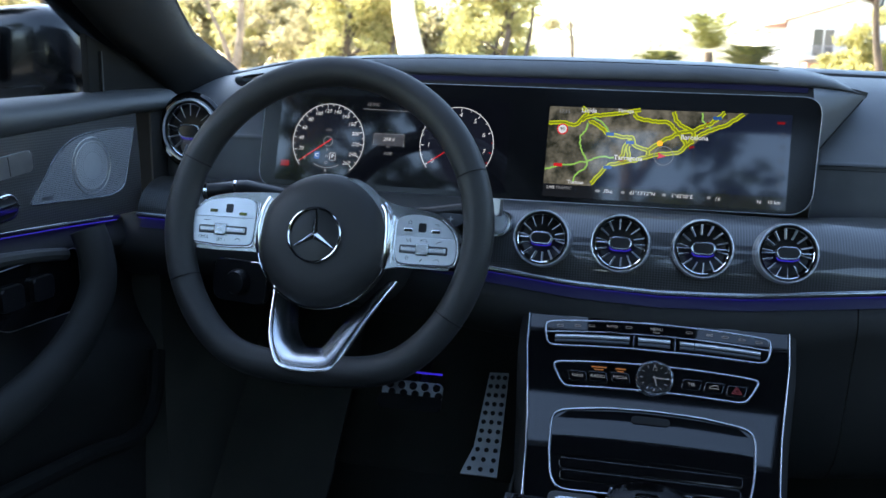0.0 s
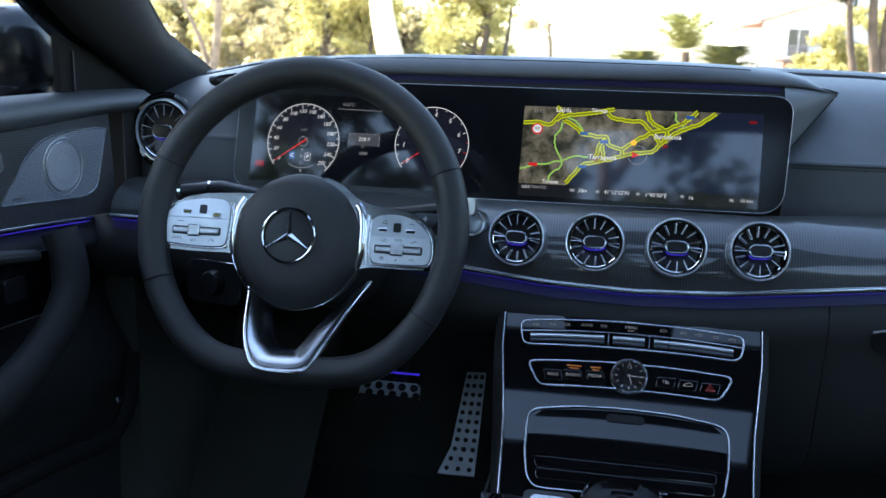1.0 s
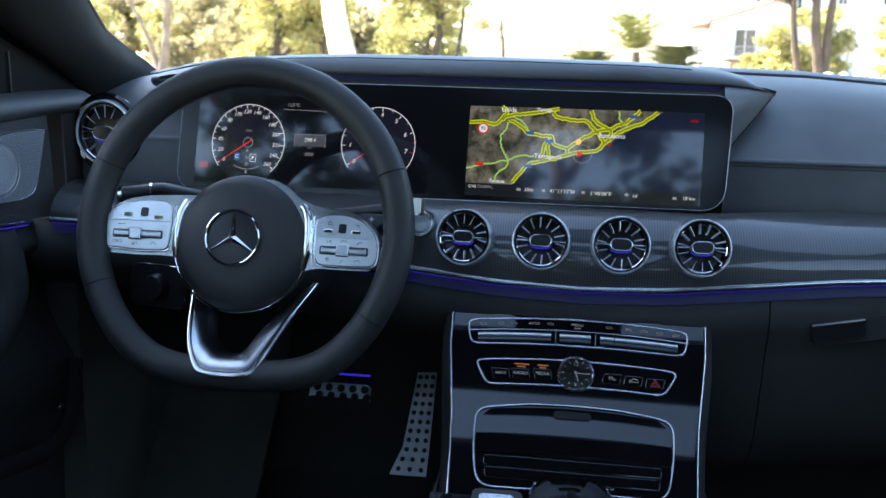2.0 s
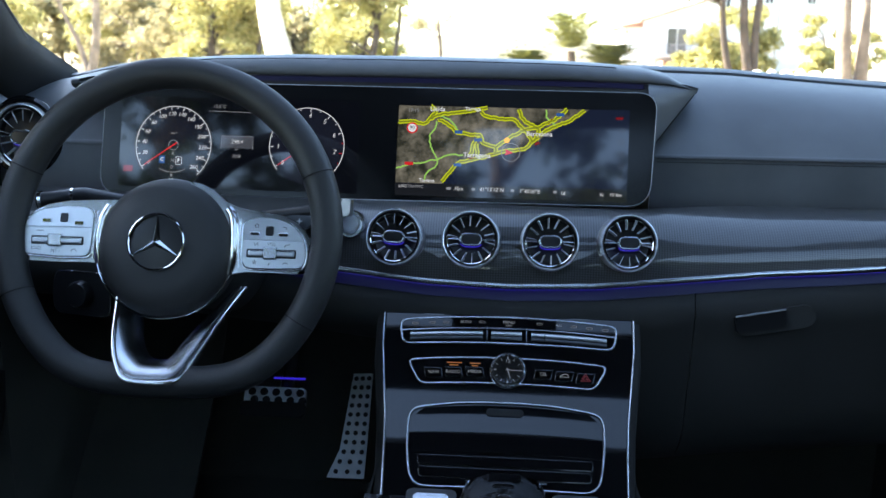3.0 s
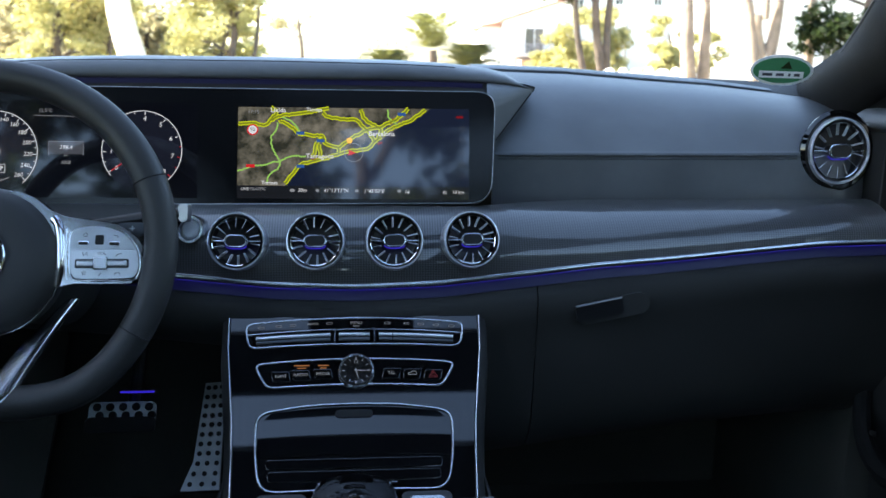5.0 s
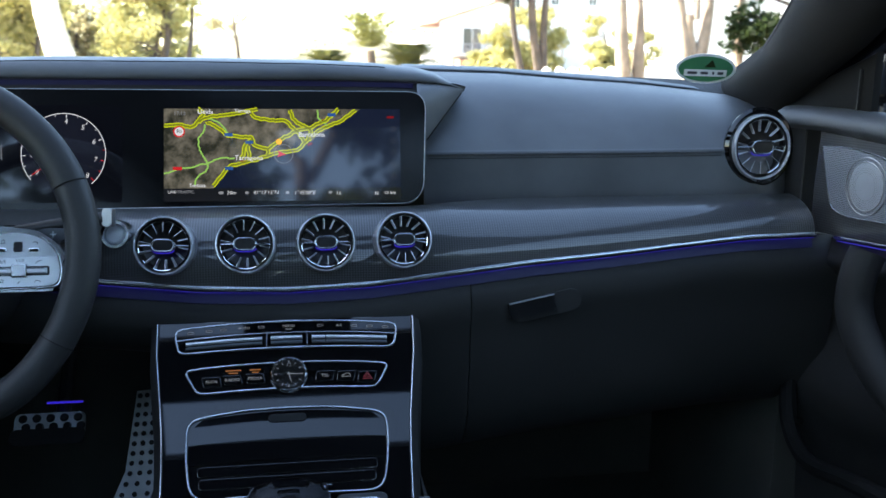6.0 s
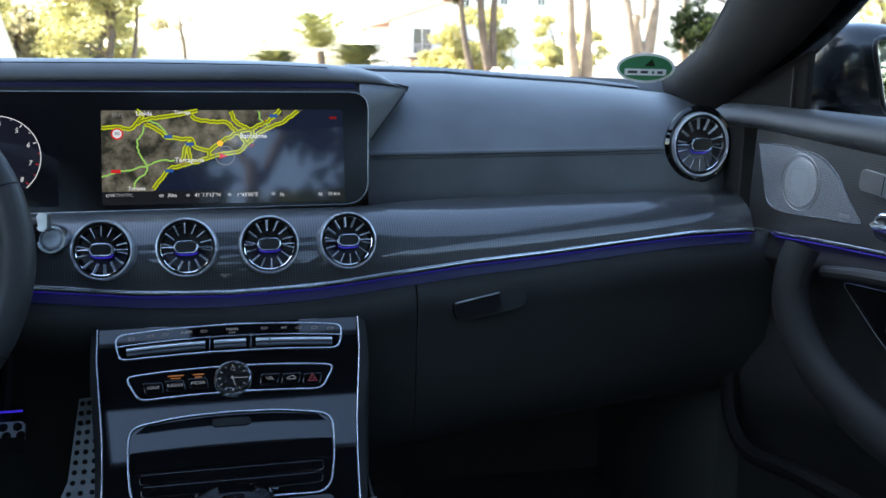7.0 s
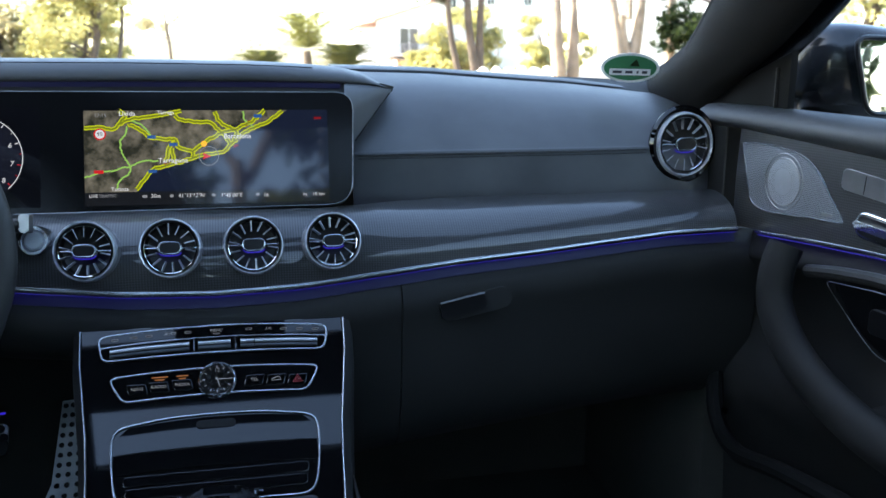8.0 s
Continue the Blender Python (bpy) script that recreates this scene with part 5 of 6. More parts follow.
def door(s, name, side_label):
    """A door's inner side: leather sill, carbon inlay, speaker, chrome line, pull handle and pocket."""
    d = thing(name, (s * 0.74, 0.5, 0.28), side_label, "car door", kind="structure")
    ys = spread(-0.9, 1.255, 44)
    rows = []
    for y in ys:
        x = door_x(y)
        zt = table(y, (-1, 0.5, 0.9, 1.16, 1.26), (1.02, 1.026, 1.031, 1.037, 1.037))
        zl = min(sill_low(y), zt - 0.030)
        rows.append([(s * (x + 0.08), y, zt - 0.004), (s * (x + 0.03), y, zt + 0.001), (s * (x + 0.012), y, zt - 0.001), (s * (x - 0.002), y, zt - 0.010),
                     (s * (x - 0.007), y, zt - 0.022), (s * (x - 0.004), y, zl + 0.004), (s * (x + 0.003), y, zl)])
    part("upper_sill", grid(rows, thick=0.003), DOOR_LEATHER, d, "dark leather door sill", 60)
    rows = [[(s * (door_x(y) + 0.003), y, sill_low(y)), (s * (door_x(y) + 0.0), y, (sill_low(y) + door_trim(y)) / 2), (s * (door_x(y) + 0.0), y, door_trim(y) + 0.003)] for y in ys if y < 1.195]
    part("carbon_inlay", grid(rows, thick=0.003), CARBON_DOOR, d, "glossy woven carbon inlay", 60)
    rows = [[(s * (door_x(y) + 0.004), y, sill_low(y)), (s * (door_x(y) + 0.004), y, door_trim(y) - 0.01)] for y in spread(1.19, 1.255, 4)]
    part("front_closing", grid(rows, thick=0.003), DOOR_SOFT, d)
    lp = [y for y in ys if y < 1.15]
    part("chrome_strip", tube([(s * (door_x(y) - 0.002), y, door_trim(y)) for y in lp], 0.0022, n=8, r2=0.0034), CHROME, d, "bright chrome strip")
    part("light_guide", grid([[(s * (door_x(y) + 0.001), y, door_trim(y) - 0.004), (s * (door_x(y) + 0.013), y, door_trim(y) - 0.007)] for y in lp], thick=0.001), BLUE, d, "blue ambient light guide")
    prof = ((0.016, -0.004), (0.012, -0.014), (0.004, -0.026), (0.002, -0.036), (0.012, -0.046), (0.03, -0.075), (0.034, -0.12), (0.02, -0.165), (0.0, -0.20), (0.0, -0.24), (0.02, -0.30), (0.03, -0.45), (0.03, -0.60))
    rows = [[(s * (door_x(y) + a), y, door_trim(y) + b) for a, b in smooth_profile(prof)] for y in spread(-0.9, 1.25, 30)]
    part("lower_panel", grid(rows, thick=0.004), DOOR_SOFT, d, "soft black lower door panel", 60)
    pull = smooth_line([(s * 0.700, 1.006, 0.872), (s * 0.690, 1.005, 0.845), (s * 0.683, 0.997, 0.805), (s * 0.681, 0.965, 0.766), (s * 0.680, 0.915, 0.735), (s * 0.680, 0.85, 0.714), (s * 0.680, 0.77, 0.703), (s * 0.685, 0.6, 0.695), (s * 0.69, 0.3, 0.69)], 5)
    part("pull_handle", tube(pull, [0.026] * len(pull), n=14, r2=0.019, ups=(s, 0, 0)), DOOR_SOFT, d, "curved leather pull handle", 80)
    part("armrest", grid([[(s * 0.675, y, 0.690), (s * 0.69, y, 0.704), (s * 0.74, y, 0.712), (s * 0.77, y, 0.715)] for y in spread(-0.6, 0.86, 8)], thick=0.01), SOFT, d, "", 60)
    lip = smooth_line([(s * 0.712, 0.975, 0.846), (s * 0.712, 0.90, 0.858), (s * 0.715, 0.80, 0.864), (s * 0.72, 0.5, 0.866)], 6)
    part("stitched_lip", tube(lip, 0.008, n=10), RIM_LEATHER, d, "stitched leather lip")
    # window switches in a chrome-edged plate
    sw = axes((s * 0.725, 0.87, 0.812), (0.05 if s > 0 else 0.05, -s, -0.0), (0, 0, 1))
    sp = rounded([(-0.085, 0.026), (-0.020, -0.022), (0.010, -0.040), (0.14, -0.045), (0.14, 0.036), (0.0, 0.033)], 0.012, 4)
    plate_ = part("switch_plate", placed(prism(sp, -0.006, 0.0, 0.002), sw), PIANO, d, "piano-black switch plate")
    part("chrome_edge", placed(tube([(*p, 0.0) for p in sp[-12:] + sp[:16]], 0.0006, n=6), sw), STEEL, plate_)
    for k in range(2):
        part("window_switch", placed(prism(rect(0.0 + 0.05 * k, -0.014, 0.035 + 0.05 * k, 0.014, 0.004), 0.0, 0.007, 0.003, 3), sw), BLACK, plate_)
    # speaker, memory keys and opener lie in the carbon
    sf = axes((s * 0.7257, 1.056, 0.945), (0.085, -s, 0), (0, 0, 1))
    out = smooth_line([(-0.090, 0.043, 0), (-0.05, 0.0445, 0), (-0.01, 0.0425, 0), (0.03, 0.036, 0), (0.062, 0.018, 0), (0.088, -0.010, 0), (0.1075, -0.030, 0), (0.104, -0.036, 0),
                       (0.06, -0.038, 0), (0.01, -0.0415, 0), (-0.035, -0.0425, 0), (-0.062, -0.034, 0), (-0.073, -0.008, 0), (-0.086, 0.030, 0), (-0.090, 0.043, 0)], 4)[:-1]
    out = [(p.x, p.y) for p in out]
    if s < 0:
        out = [(-x, y) for x, y in out][::-1]
    grille = part("speaker_grille", placed(prism(out, -0.004, 0.0035, 0.001), sf), GRILLE, d, "perforated metal speaker grille")
    part("grille_edge", placed(tube([(*p, 0.003) for p in out], 0.0010, True, 6, ups=(0, 0, 1)), sf), SATIN, grille)
    for r_ in (0.0365, 0.031):
        part("speaker_ring", placed(ring(r_, 0.0007, pose(0, 0, 0.0035), 48), sf), STEEL, grille)
    part("speaker_dome", placed(lathe([(0.0, 0.0050), (0.016, 0.0047), (0.031, 0.0038)], 40), sf), BUTTON, grille, "smooth metal dome")
    dots = bmesh.new()
    for row in range(5):
        rr = 0.0180 + 0.0028 * row
        for k in range(44):
            a = 2 * math.pi * (k + 0.5 * (row % 2)) / 44
            c = Vector((rr * math.cos(a), rr * math.sin(a), 0.0051 - 0.07 * (rr - 0.016)))
            dots.faces.new([dots.verts.new(c + Vector((0.0005 * math.cos(b * math.pi / 3), 0.0005 * math.sin(b * math.pi / 3), 0))) for b in range(6)])
    tagged(part("perforation", placed(dots, sf), GROOVE, grille), kind="stuff")
    part("nameplate", placed(prism(rect(-0.009, -0.002, 0.009, 0.002), 0.0036, 0.0042), sf @ pose(s * 0.083, -0.030, 0)), STEEL, grille, "small silver plate")
    m = sf @ pose(s * 0.158, 0.012, 0.002, 0, 0, -6 * s)
    seat_keys = part("seat_key_bar", placed(prism(rect(-0.055, -0.0125, 0.055, 0.0125, 0.006, 4), -0.003, 0.003, 0.0015), m), STEEL, d, "silver seat adjustment keys")
    for k in (-0.018, 0.018):
        part("key_gap", placed(prism(rect(k - 0.0005, -0.011, k + 0.0005, 0.011), 0.003, 0.0034), m), GROOVE, seat_keys)
    m = sf @ pose(s * 0.165, -0.034, 0.004, 0, 0, -6 * s)
    opener = part("door_opener", placed(prism(stadium(0.034, 0.016), -0.003, 0.003, 0.002, 3), m), CHROME, d, "chrome door opener", 60)
    part("opener_well", placed(prism(stadium(0.030, 0.0115), 0.003, 0.0036), m), BLACK, opener)
    part("opener_lever", placed(prism(rect(-0.030, -0.004, 0.028, 0.005, 0.004, 4), 0.0036, 0.010, 0.003, 3), m), CHROME, opener, "", 60)
    pocket = smooth_line([(s * 0.705, 1.16, 0.66), (s * 0.69, 1.12, 0.60), (s * 0.68, 1.05, 0.575), (s * 0.675, 0.93, 0.60), (s * 0.67, 0.7, 0.635)], 6)
    part("pocket_lip", tube(pocket, 0.012, n=10), MATTE, d, "black door pocket lip")
    part("latch_glint", placed(prism(rect(-0.006, -0.004, 0.006, 0.004, 0.001), 0.0, 0.004, 0.001), axes((s * 0.693, 1.10, 0.613), (0.2, -s, 0.1), (0, 0, 1))), CHROME, d, "small metal catch")
    return d


door(-1, "door_1", "black car door with carbon inlay and pull handle")
door(1, "door_2", "black car door with carbon inlay and silver speaker")


# ---------------- windscreen pillars, windows, roof ----------------
def shell_x(z):
    return 0.752 - 0.27 * (z - 1.03)


PILLAR_Z = (0.99, 1.03, 1.06, 1.085, 1.11, 1.14, 1.18, 1.24, 1.32, 1.40)
PILLAR_F = (1.70, 1.60, 1.515, 1.43, 1.355, 1.305, 1.245, 1.155, 1.03, 0.90)
PILLAR_M = (1.33, 1.29, 1.225, 1.165, 1.105, 1.045, 0.975, 0.87, 0.73, 0.59)


def pillar(s, name):
    t = thing(name, (s * 0.74, 1.3, 1.0), "dark cloth-covered windscreen pillar", "pillar", kind="structure")
    rows = []
    for z, f, m in zip(PILLAR_Z, PILLAR_F, PILLAR_M):
        x = shell_x(z)
        sec = []
        for u in spread(0, 1, 10):
            bulge = 0.030 * math.sin(math.pi * min(1, u * 1.02)) ** 0.7
            sec.append((s * (x - bulge + 0.004), f + (m - f) * u, z + (0.012 if u in (0.0, 1.0) else 0)))
        rows.append(sec)
    rows = [[p for p in smooth_line(r, 1)] for r in rows]
    part("lining", grid(rows, thick=-0.004), PILLAR, t, "dark woven lining", 80)
    part("outer_skin", grid([[(s * (shell_x(z) + 0.02), f + 0.01, z), (s * (shell_x(z) + 0.035), m, z)] for z, f, m in zip(PILLAR_Z, PILLAR_F, PILLAR_M)], thick=0.004), CAR_PAINT, t)
    part("glass_seal", tube(smooth_line([(s * (shell_x(z) - 0.002), f - 0.002, z) for z, f in zip(PILLAR_Z, PILLAR_F)], 4), 0.005, n=8), RUBBER, t, "black rubber seal")
    sail = [(1.100, 1.025), (1.34, 1.025), (1.225, 1.07), (1.100, 1.112)]
    b = axes((s * 0.748, 0, 0), (0, -s, 0), (0, 0, 1))
    part("mirror_sail", placed(prism([(-s * y, z) for y, z in sail][::s], -0.01, 0.0, 0.002), b), MATTE, t, "black triangular mirror base")
    part("sail_rib", placed(prism(rect(-s * 1.125 - 0.0015, 1.03, -s * 1.125 + 0.0015, 1.09), 0.0, 0.004), b), SOFT, t)
    return t


pillar(-1, "pillar_left")
pillar(1, "pillar_right")

rows = [[(x * table(z, (1.0, 1.42), (0.76, 0.62)), y, z) for x in spread(-1, 1, 8)] for y, z in ((1.68, 1.0), (1.52, 1.07), (1.36, 1.12), (1.16, 1.25), (0.785, 1.445))]
ws = part("window_1", grid(rows), PANE, None)
ws.visible_shadow = False
tagged(ws, "clear windscreen between dark pillars", "windscreen", kind="structure")
for i, s in enumerate((-1, 1)):
    w = part(f"window_{i + 2}", grid([[(s * (shell_x(z) + 0.025), y, z) for z in (1.02, 1.2, 1.445)] for y in (1.075, 0.4, -0.75)]), PANE)
    w.visible_shadow = False
    tagged(w, "clear side window above the door sill", "window", kind="structure")
ROOF = ((0.785, 1.440), (0.655, 1.445), (0.535, 1.447), (0.31, 1.45), (-0.05, 1.45), (-0.4, 1.445), (-0.72, 1.43), (-1.0, 1.40))
bm = bmesh.new()
rv = [[bm.verts.new((x * 0.66, y, z - 0.02 * x * x)) for x in spread(-1, 1, 10)] for y, z in ROOF]
for i in range(len(ROOF) - 1):
    for j in range(10):
        if not (i in (1, 3, 4, 5) and 3 <= j <= 6):
            bm.faces.new((rv[i][j], rv[i + 1][j], rv[i + 1][j + 1], rv[i][j + 1]))
bmesh.ops.recalc_face_normals(bm, faces=bm.faces)
bmesh.ops.solidify(bm, geom=bm.faces[:], thickness=0.02)
roof = part("ceiling", bm, HEADLINER, None, "", 60)
sunroof = part("window_4", grid([[(x * 0.30, y, z + 0.018) for x in (-1, 0, 1)] for y, z in ROOF[1:7]]), PANE)
sunroof.visible_shadow = False
tagged(sunroof, "clear glass sunroof in the car ceiling", "window", kind="structure")
tagged(roof, "dark cloth car ceiling", "ceiling", kind="structure")
brow = part("ceiling_brow", grid([[(x, y, z - 0.012) for x in (-0.10, -0.05, 0.05, 0.10)] for y, z in ((0.70, 1.44), (0.80, 1.435), (0.92, 1.377), (1.02, 1.325))], thick=0.012), HEADLINER, None, "", 60)
tagged(brow, "dark cover at the head of the windscreen", "ceiling", kind="structure")
for s in (-1, 1):
    b = part("pillar_middle", grid([[(s * (shell_x(z) - 0.01), y, z) for z in (0.9, 1.2, 1.42)] for y in (-0.55, -0.70)], thick=0.03), PILLAR)
    tagged(b, "dark cloth-covered door pillar", "pillar", kind="structure")
    b = part("wall_side", grid([[(s * (0.78 if z < 1.0 else shell_x(z) + 0.02), y, z) for z in (0.2, 0.6, 0.98, 1.03)] for y in (-0.5, -1.1, -1.9)], thick=0.02), SOFT)
    tagged(b, "black rear side panel", "panel", kind="structure")
    b = part("wall_rear_quarter", grid([[(s * (shell_x(z) + 0.01), y, z) for z in (1.02, 1.2, 1.40)] for y in (-1.15, -1.5, -1.9)], thick=0.02), SOFT)
    tagged(b, "black rear quarter panel", "panel", kind="structure")
    b = part("roof_rail", tube([(s * 0.655, 0.85, 1.420), (s * 0.66, 0.3, 1.452), (s * 0.66, -0.5, 1.45), (s * 0.66, -1.2, 1.40)], 0.022, n=10), HEADLINER)
    tagged(b, "dark roof rail above the windows", "rail", kind="structure")
b = part("wall_rear", box(-0.78, -1.95, 0.2, 0.78, -1.90, 1.02), SOFT)
tagged(b, "black rear bulkhead", "panel", kind="structure")

# car body outside: bonnet below the windscreen, hidden by the dashboard
bon = thing("car_body", (0, 2.2, 0.0), "dark painted car bonnet beyond the windscreen", "car body", kind="structure")
part("bonnet", grid([[(x, y, z - 0.10 * (x / 0.85) ** 2) for y, z in ((1.70, 0.985), (2.1, 0.95), (2.5, 0.89), (2.85, 0.80), (2.95, 0.6), (2.95, 0.25))] for x in spread(-0.85, 0.85, 10)], thick=0.01), CAR_PAINT, bon, "dark painted bonnet", 60)


# ---------------- outside mirrors ----------------
def side_mirror(s, label):
    m = thing("side_mirror", (s * 0.92, 1.25, 1.0), label, "mirror", "outside mirrors")
    c, h = Vector((s * 0.987, 1.272, 1.081)), Vector((0.122, 0.090, 0.073))
    rows = []
    for t in spread(-math.pi / 2, math.pi / 2, 18):
        r = []
        for p in spread(0, 2 * math.pi, 32)[:-1]:
            ex = lambda v, e: math.copysign(abs(v) ** e, v)
            y = ex(math.sin(t), 0.75)
            y = y if y > 0 else y * 0.9
            w = ex(math.cos(t), 0.5 if y < 0 else 0.62)
            px, pz = w * ex(math.cos(p), 0.62), w * ex(math.sin(p), 0.62)
            r.append((c.x + h.x * px, c.y + h.y * y, c.z + h.z * pz - 0.012 * px * s * (1 if pz > 0 else 0.3)))
        rows.append(r)
    part("shell", capped(grid(rows, closed_v=True)), CAR_PAINT, m, "glossy dark mirror shell", 80)
    g = axes((c.x + (0.012 if s > 0 else -0.055), c.y - 0.084, c.z), (1, 0.10 * s, 0), (0, 0.03, 1))
    lens = rounded([(-0.088, -0.050), (0.088, -0.050), (0.100, 0.046), (-0.100, 0.046)] if s < 0 else [(-0.066, -0.058), (0.100, -0.058), (0.100, 0.052), (-0.098, 0.052)], 0.022, 5)
    part("glass", placed(prism(lens, -0.004, 0.002, 0.001), g), MIRROR, m, "mirror glass facing back")
    part("glass_rim", placed(tube([(*p, 0.002) for p in lens], 0.004, True, 8, ups=(0, 0, 1)), g), BLACK, m)
    part("foot", tube(smooth_line([(s * 0.80, 1.25, 1.012), (s * 0.84, 1.25, 1.004), (s * 0.92, 1.26, 1.012)], 5), 0.045, n=12, r2=0.012, ups=(0, 0, 1)), CAR_PAINT, m, "mirror foot")
    part("edge_line", tube(smooth_line([(s * 0.90, 1.20, 1.013), (s * 0.93, 1.19, 1.018), (s * 1.02, 1.185, 1.012)], 5), 0.002, n=6), SATIN, m)
    return m


side_mirror(-1, "dark glossy outside mirror shell beyond the side window")
side_mirror(1, "dark glossy outside mirror with glass facing back")

# ---------------- green oval plate on the windscreen ----------------
plaque = thing("oval_sticker", (0.575, 1.30, 1.06), "green oval sticker with pale rim low on the windscreen", "sticker")
OV = axes((0.612, 1.300, 1.088), (1, -0.25, -0.02), (0, -0.3, 1))


def oval(a, b, n=48):
    return [(a * math.cos(2 * math.pi * k / n), b * math.sin(2 * math.pi * k / n)) for k in range(n)]


part("rim", placed(prism(oval(0.0435, 0.0225), -0.0015, 0.0), OV), WHITE_PLATE, plaque, "pale cream rim")
part("disc", placed(prism(oval(0.0395, 0.0188), 0.0, 0.0008), OV), GREEN_PLATE, plaque, "green disc")
part("field", placed(prism(rect(-0.031, -0.011, 0.031, -0.001, 0.001), 0.0008, 0.0013), OV), WHITE_PLATE, plaque, "white writing field")
for k, (a, b) in enumerate(((-0.026, -0.012), (-0.007, 0.004), (0.010, 0.013), (0.018, 0.026))):
    part("bar", placed(prism(rect(a, -0.008, b, -0.004), 0.0013, 0.0016), OV), STEEL_DARK, plaque)
part("emblem", placed(prism([(-0.002, 0.003), (0.014, 0.003), (0.008, 0.014)], 0.0008, 0.0012), OV), LEAF_DARK, plaque)

# ---------------- outside: ground, house, trees ----------------
g = part("ground", grid([[(x, y, 0.0) for y in (-300, -20, -3, 15, 60, 150, 600, 3000)] for x in (-3000, -300, -40, -8, 8, 40, 300, 3000)]), SOIL)
tagged(g, "dry sandy ground round the car", "ground", kind="structure")
r = part("road", grid([[(x, y, 0.02) for y in (-30, 0, 14)] for x in (-40, 0, 40)]), ASPHALT)
tagged(r, "grey asphalt under the car", "road", kind="structure")


def hill(name, x0, x1, y, peak, seed):
    rnd = random.Random(seed)
    ph = [rnd.uniform(0, 6.28) for _ in range(5)]
    rows = []
    for x in spread(x0, x1, 80):
        u = (x - x0) / (x1 - x0)
        h = peak * (math.sin(math.pi * u) ** 0.8) * (0.75 + 0.12 * math.sin(u * 9 + ph[0]) + 0.08 * math.sin(u * 23 + ph[1]) + 0.04 * math.sin(u * 61 + ph[2]))
        rows.append([(x, y - 40, -1), (x, y - 15, h * 0.6), (x, y, h), (x, y + 60, h * 0.5 - 2)])
    ob = part(name, grid(rows), HILL, None, "", 80)
    return tagged(ob, "far hill of pale dry scrub", "hill", kind="structure")


hill("backdrop", -90, 60, 230, 9.5, 3)
hill("backdrop", -20, 190, 330, 12, 5)


def leaf_cloud(centres, n, size, seed, flat=0.6):
    """Many small folded leaves gathered round clump centres (x, y, z, radius)."""
    rnd = random.Random(seed)
    verts, faces = [], []
    total = sum(c[3] ** 2 for c in centres)
    for cx, cy, cz, cr in centres:
        for _ in range(max(8, int(n * cr * cr / total))):
            while True:
                p = Vector((rnd.uniform(-1, 1), rnd.uniform(-1, 1), rnd.uniform(-1, 1)))
                if 0.15 < p.length < 1:
                    break
            p = p * (0.75 + 0.25 * rnd.random())
            q = Vector((cx + p.x * cr, cy + p.y * cr, cz + p.z * cr * flat))
            d = Vector((rnd.gauss(0, 1), rnd.gauss(0, 1), rnd.gauss(0, 0.7))).normalized()
            e = d.cross(Vector((rnd.gauss(0, 1), rnd.gauss(0, 1), rnd.gauss(0, 1)))).normalized()
            s = size * rnd.uniform(0.6, 1.4)
            k = len(verts)
            verts += [q - d * s, q + e * s * 0.42, q + d * s, q - e * s * 0.42]
            faces.append((k, k + 1, k + 2, k + 3))
    me = bpy.data.meshes.new("crown")
    me.from_pydata([tuple(v) for v in verts], [], faces)
    return me


def tree(x, y, h, stems, clumps, leaf, bark, n, size, label, seed, name="tree"):
    """Tapered stems (offset, lean, radius) with limbs, and clumps (dx, dy, z, r) of leaves."""
    rnd = random.Random(seed)
    t = thing(name, (x, y, 0), label, "tree", "trees outside")
    for ox, lx, r0, top in stems:
        pts, rad = [], []
        for u in spread(0, 1, 9):
            pts.append((x + ox + lx * u + 0.10 * r0 * 8 * math.sin(u * 5 + seed), y + 0.2 * math.sin(u * 3 + seed), top * u))
            rad.append(r0 * (1.15 - 0.65 * u))
        part("trunk", tube(pts, rad, n=10), bark, t, "", 80)
    lim = bmesh.new()
    for dx, dy, z, r in clumps:
        ox, lx, r0, top = min(stems, key=lambda q: abs(q[0] + q[1] - dx))
        u = min(0.95, max(0.25, (z - r * 0.8) / top))
        a = Vector((x + ox + lx * u, y, top * u))
        b = Vector((x + dx, y + dy, z))
        mid = a.lerp(b, 0.5) + Vector((rnd.uniform(-0.1, 0.1) * r, 0, 0.12 * r))
        tb = tube([a, mid, b], [r0 * 0.45, r0 * 0.3, r0 * 0.12], n=6)
        tmp = bpy.data.meshes.new("limb")
        tb.to_mesh(tmp)
        tb.free()
        lim.from_mesh(tmp)
        bpy.data.meshes.remove(tmp)
    part("limbs", lim, bark, t, "", 80)
    cs = []
    for dx, dy, z, r in clumps:
        for _ in range(5):
            cs.append((x + dx + rnd.uniform(-0.6, 0.6) * r, y + dy + rnd.uniform(-0.6, 0.6) * r, z + rnd.uniform(-0.45, 0.45) * r, r * rnd.uniform(0.45, 0.8)))
    link_mesh("crown", leaf_cloud(cs, n, size, seed), leaf, t, "", 180)
    return t


def scatter(count, wide, low, high, r, seed):
    rnd = random.Random(seed)
    return [(rnd.uniform(-wide, wide), rnd.uniform(-wide, wide) * 0.6, rnd.uniform(low, high), r * rnd.uniform(0.7, 1.3)) for _ in range(count)]


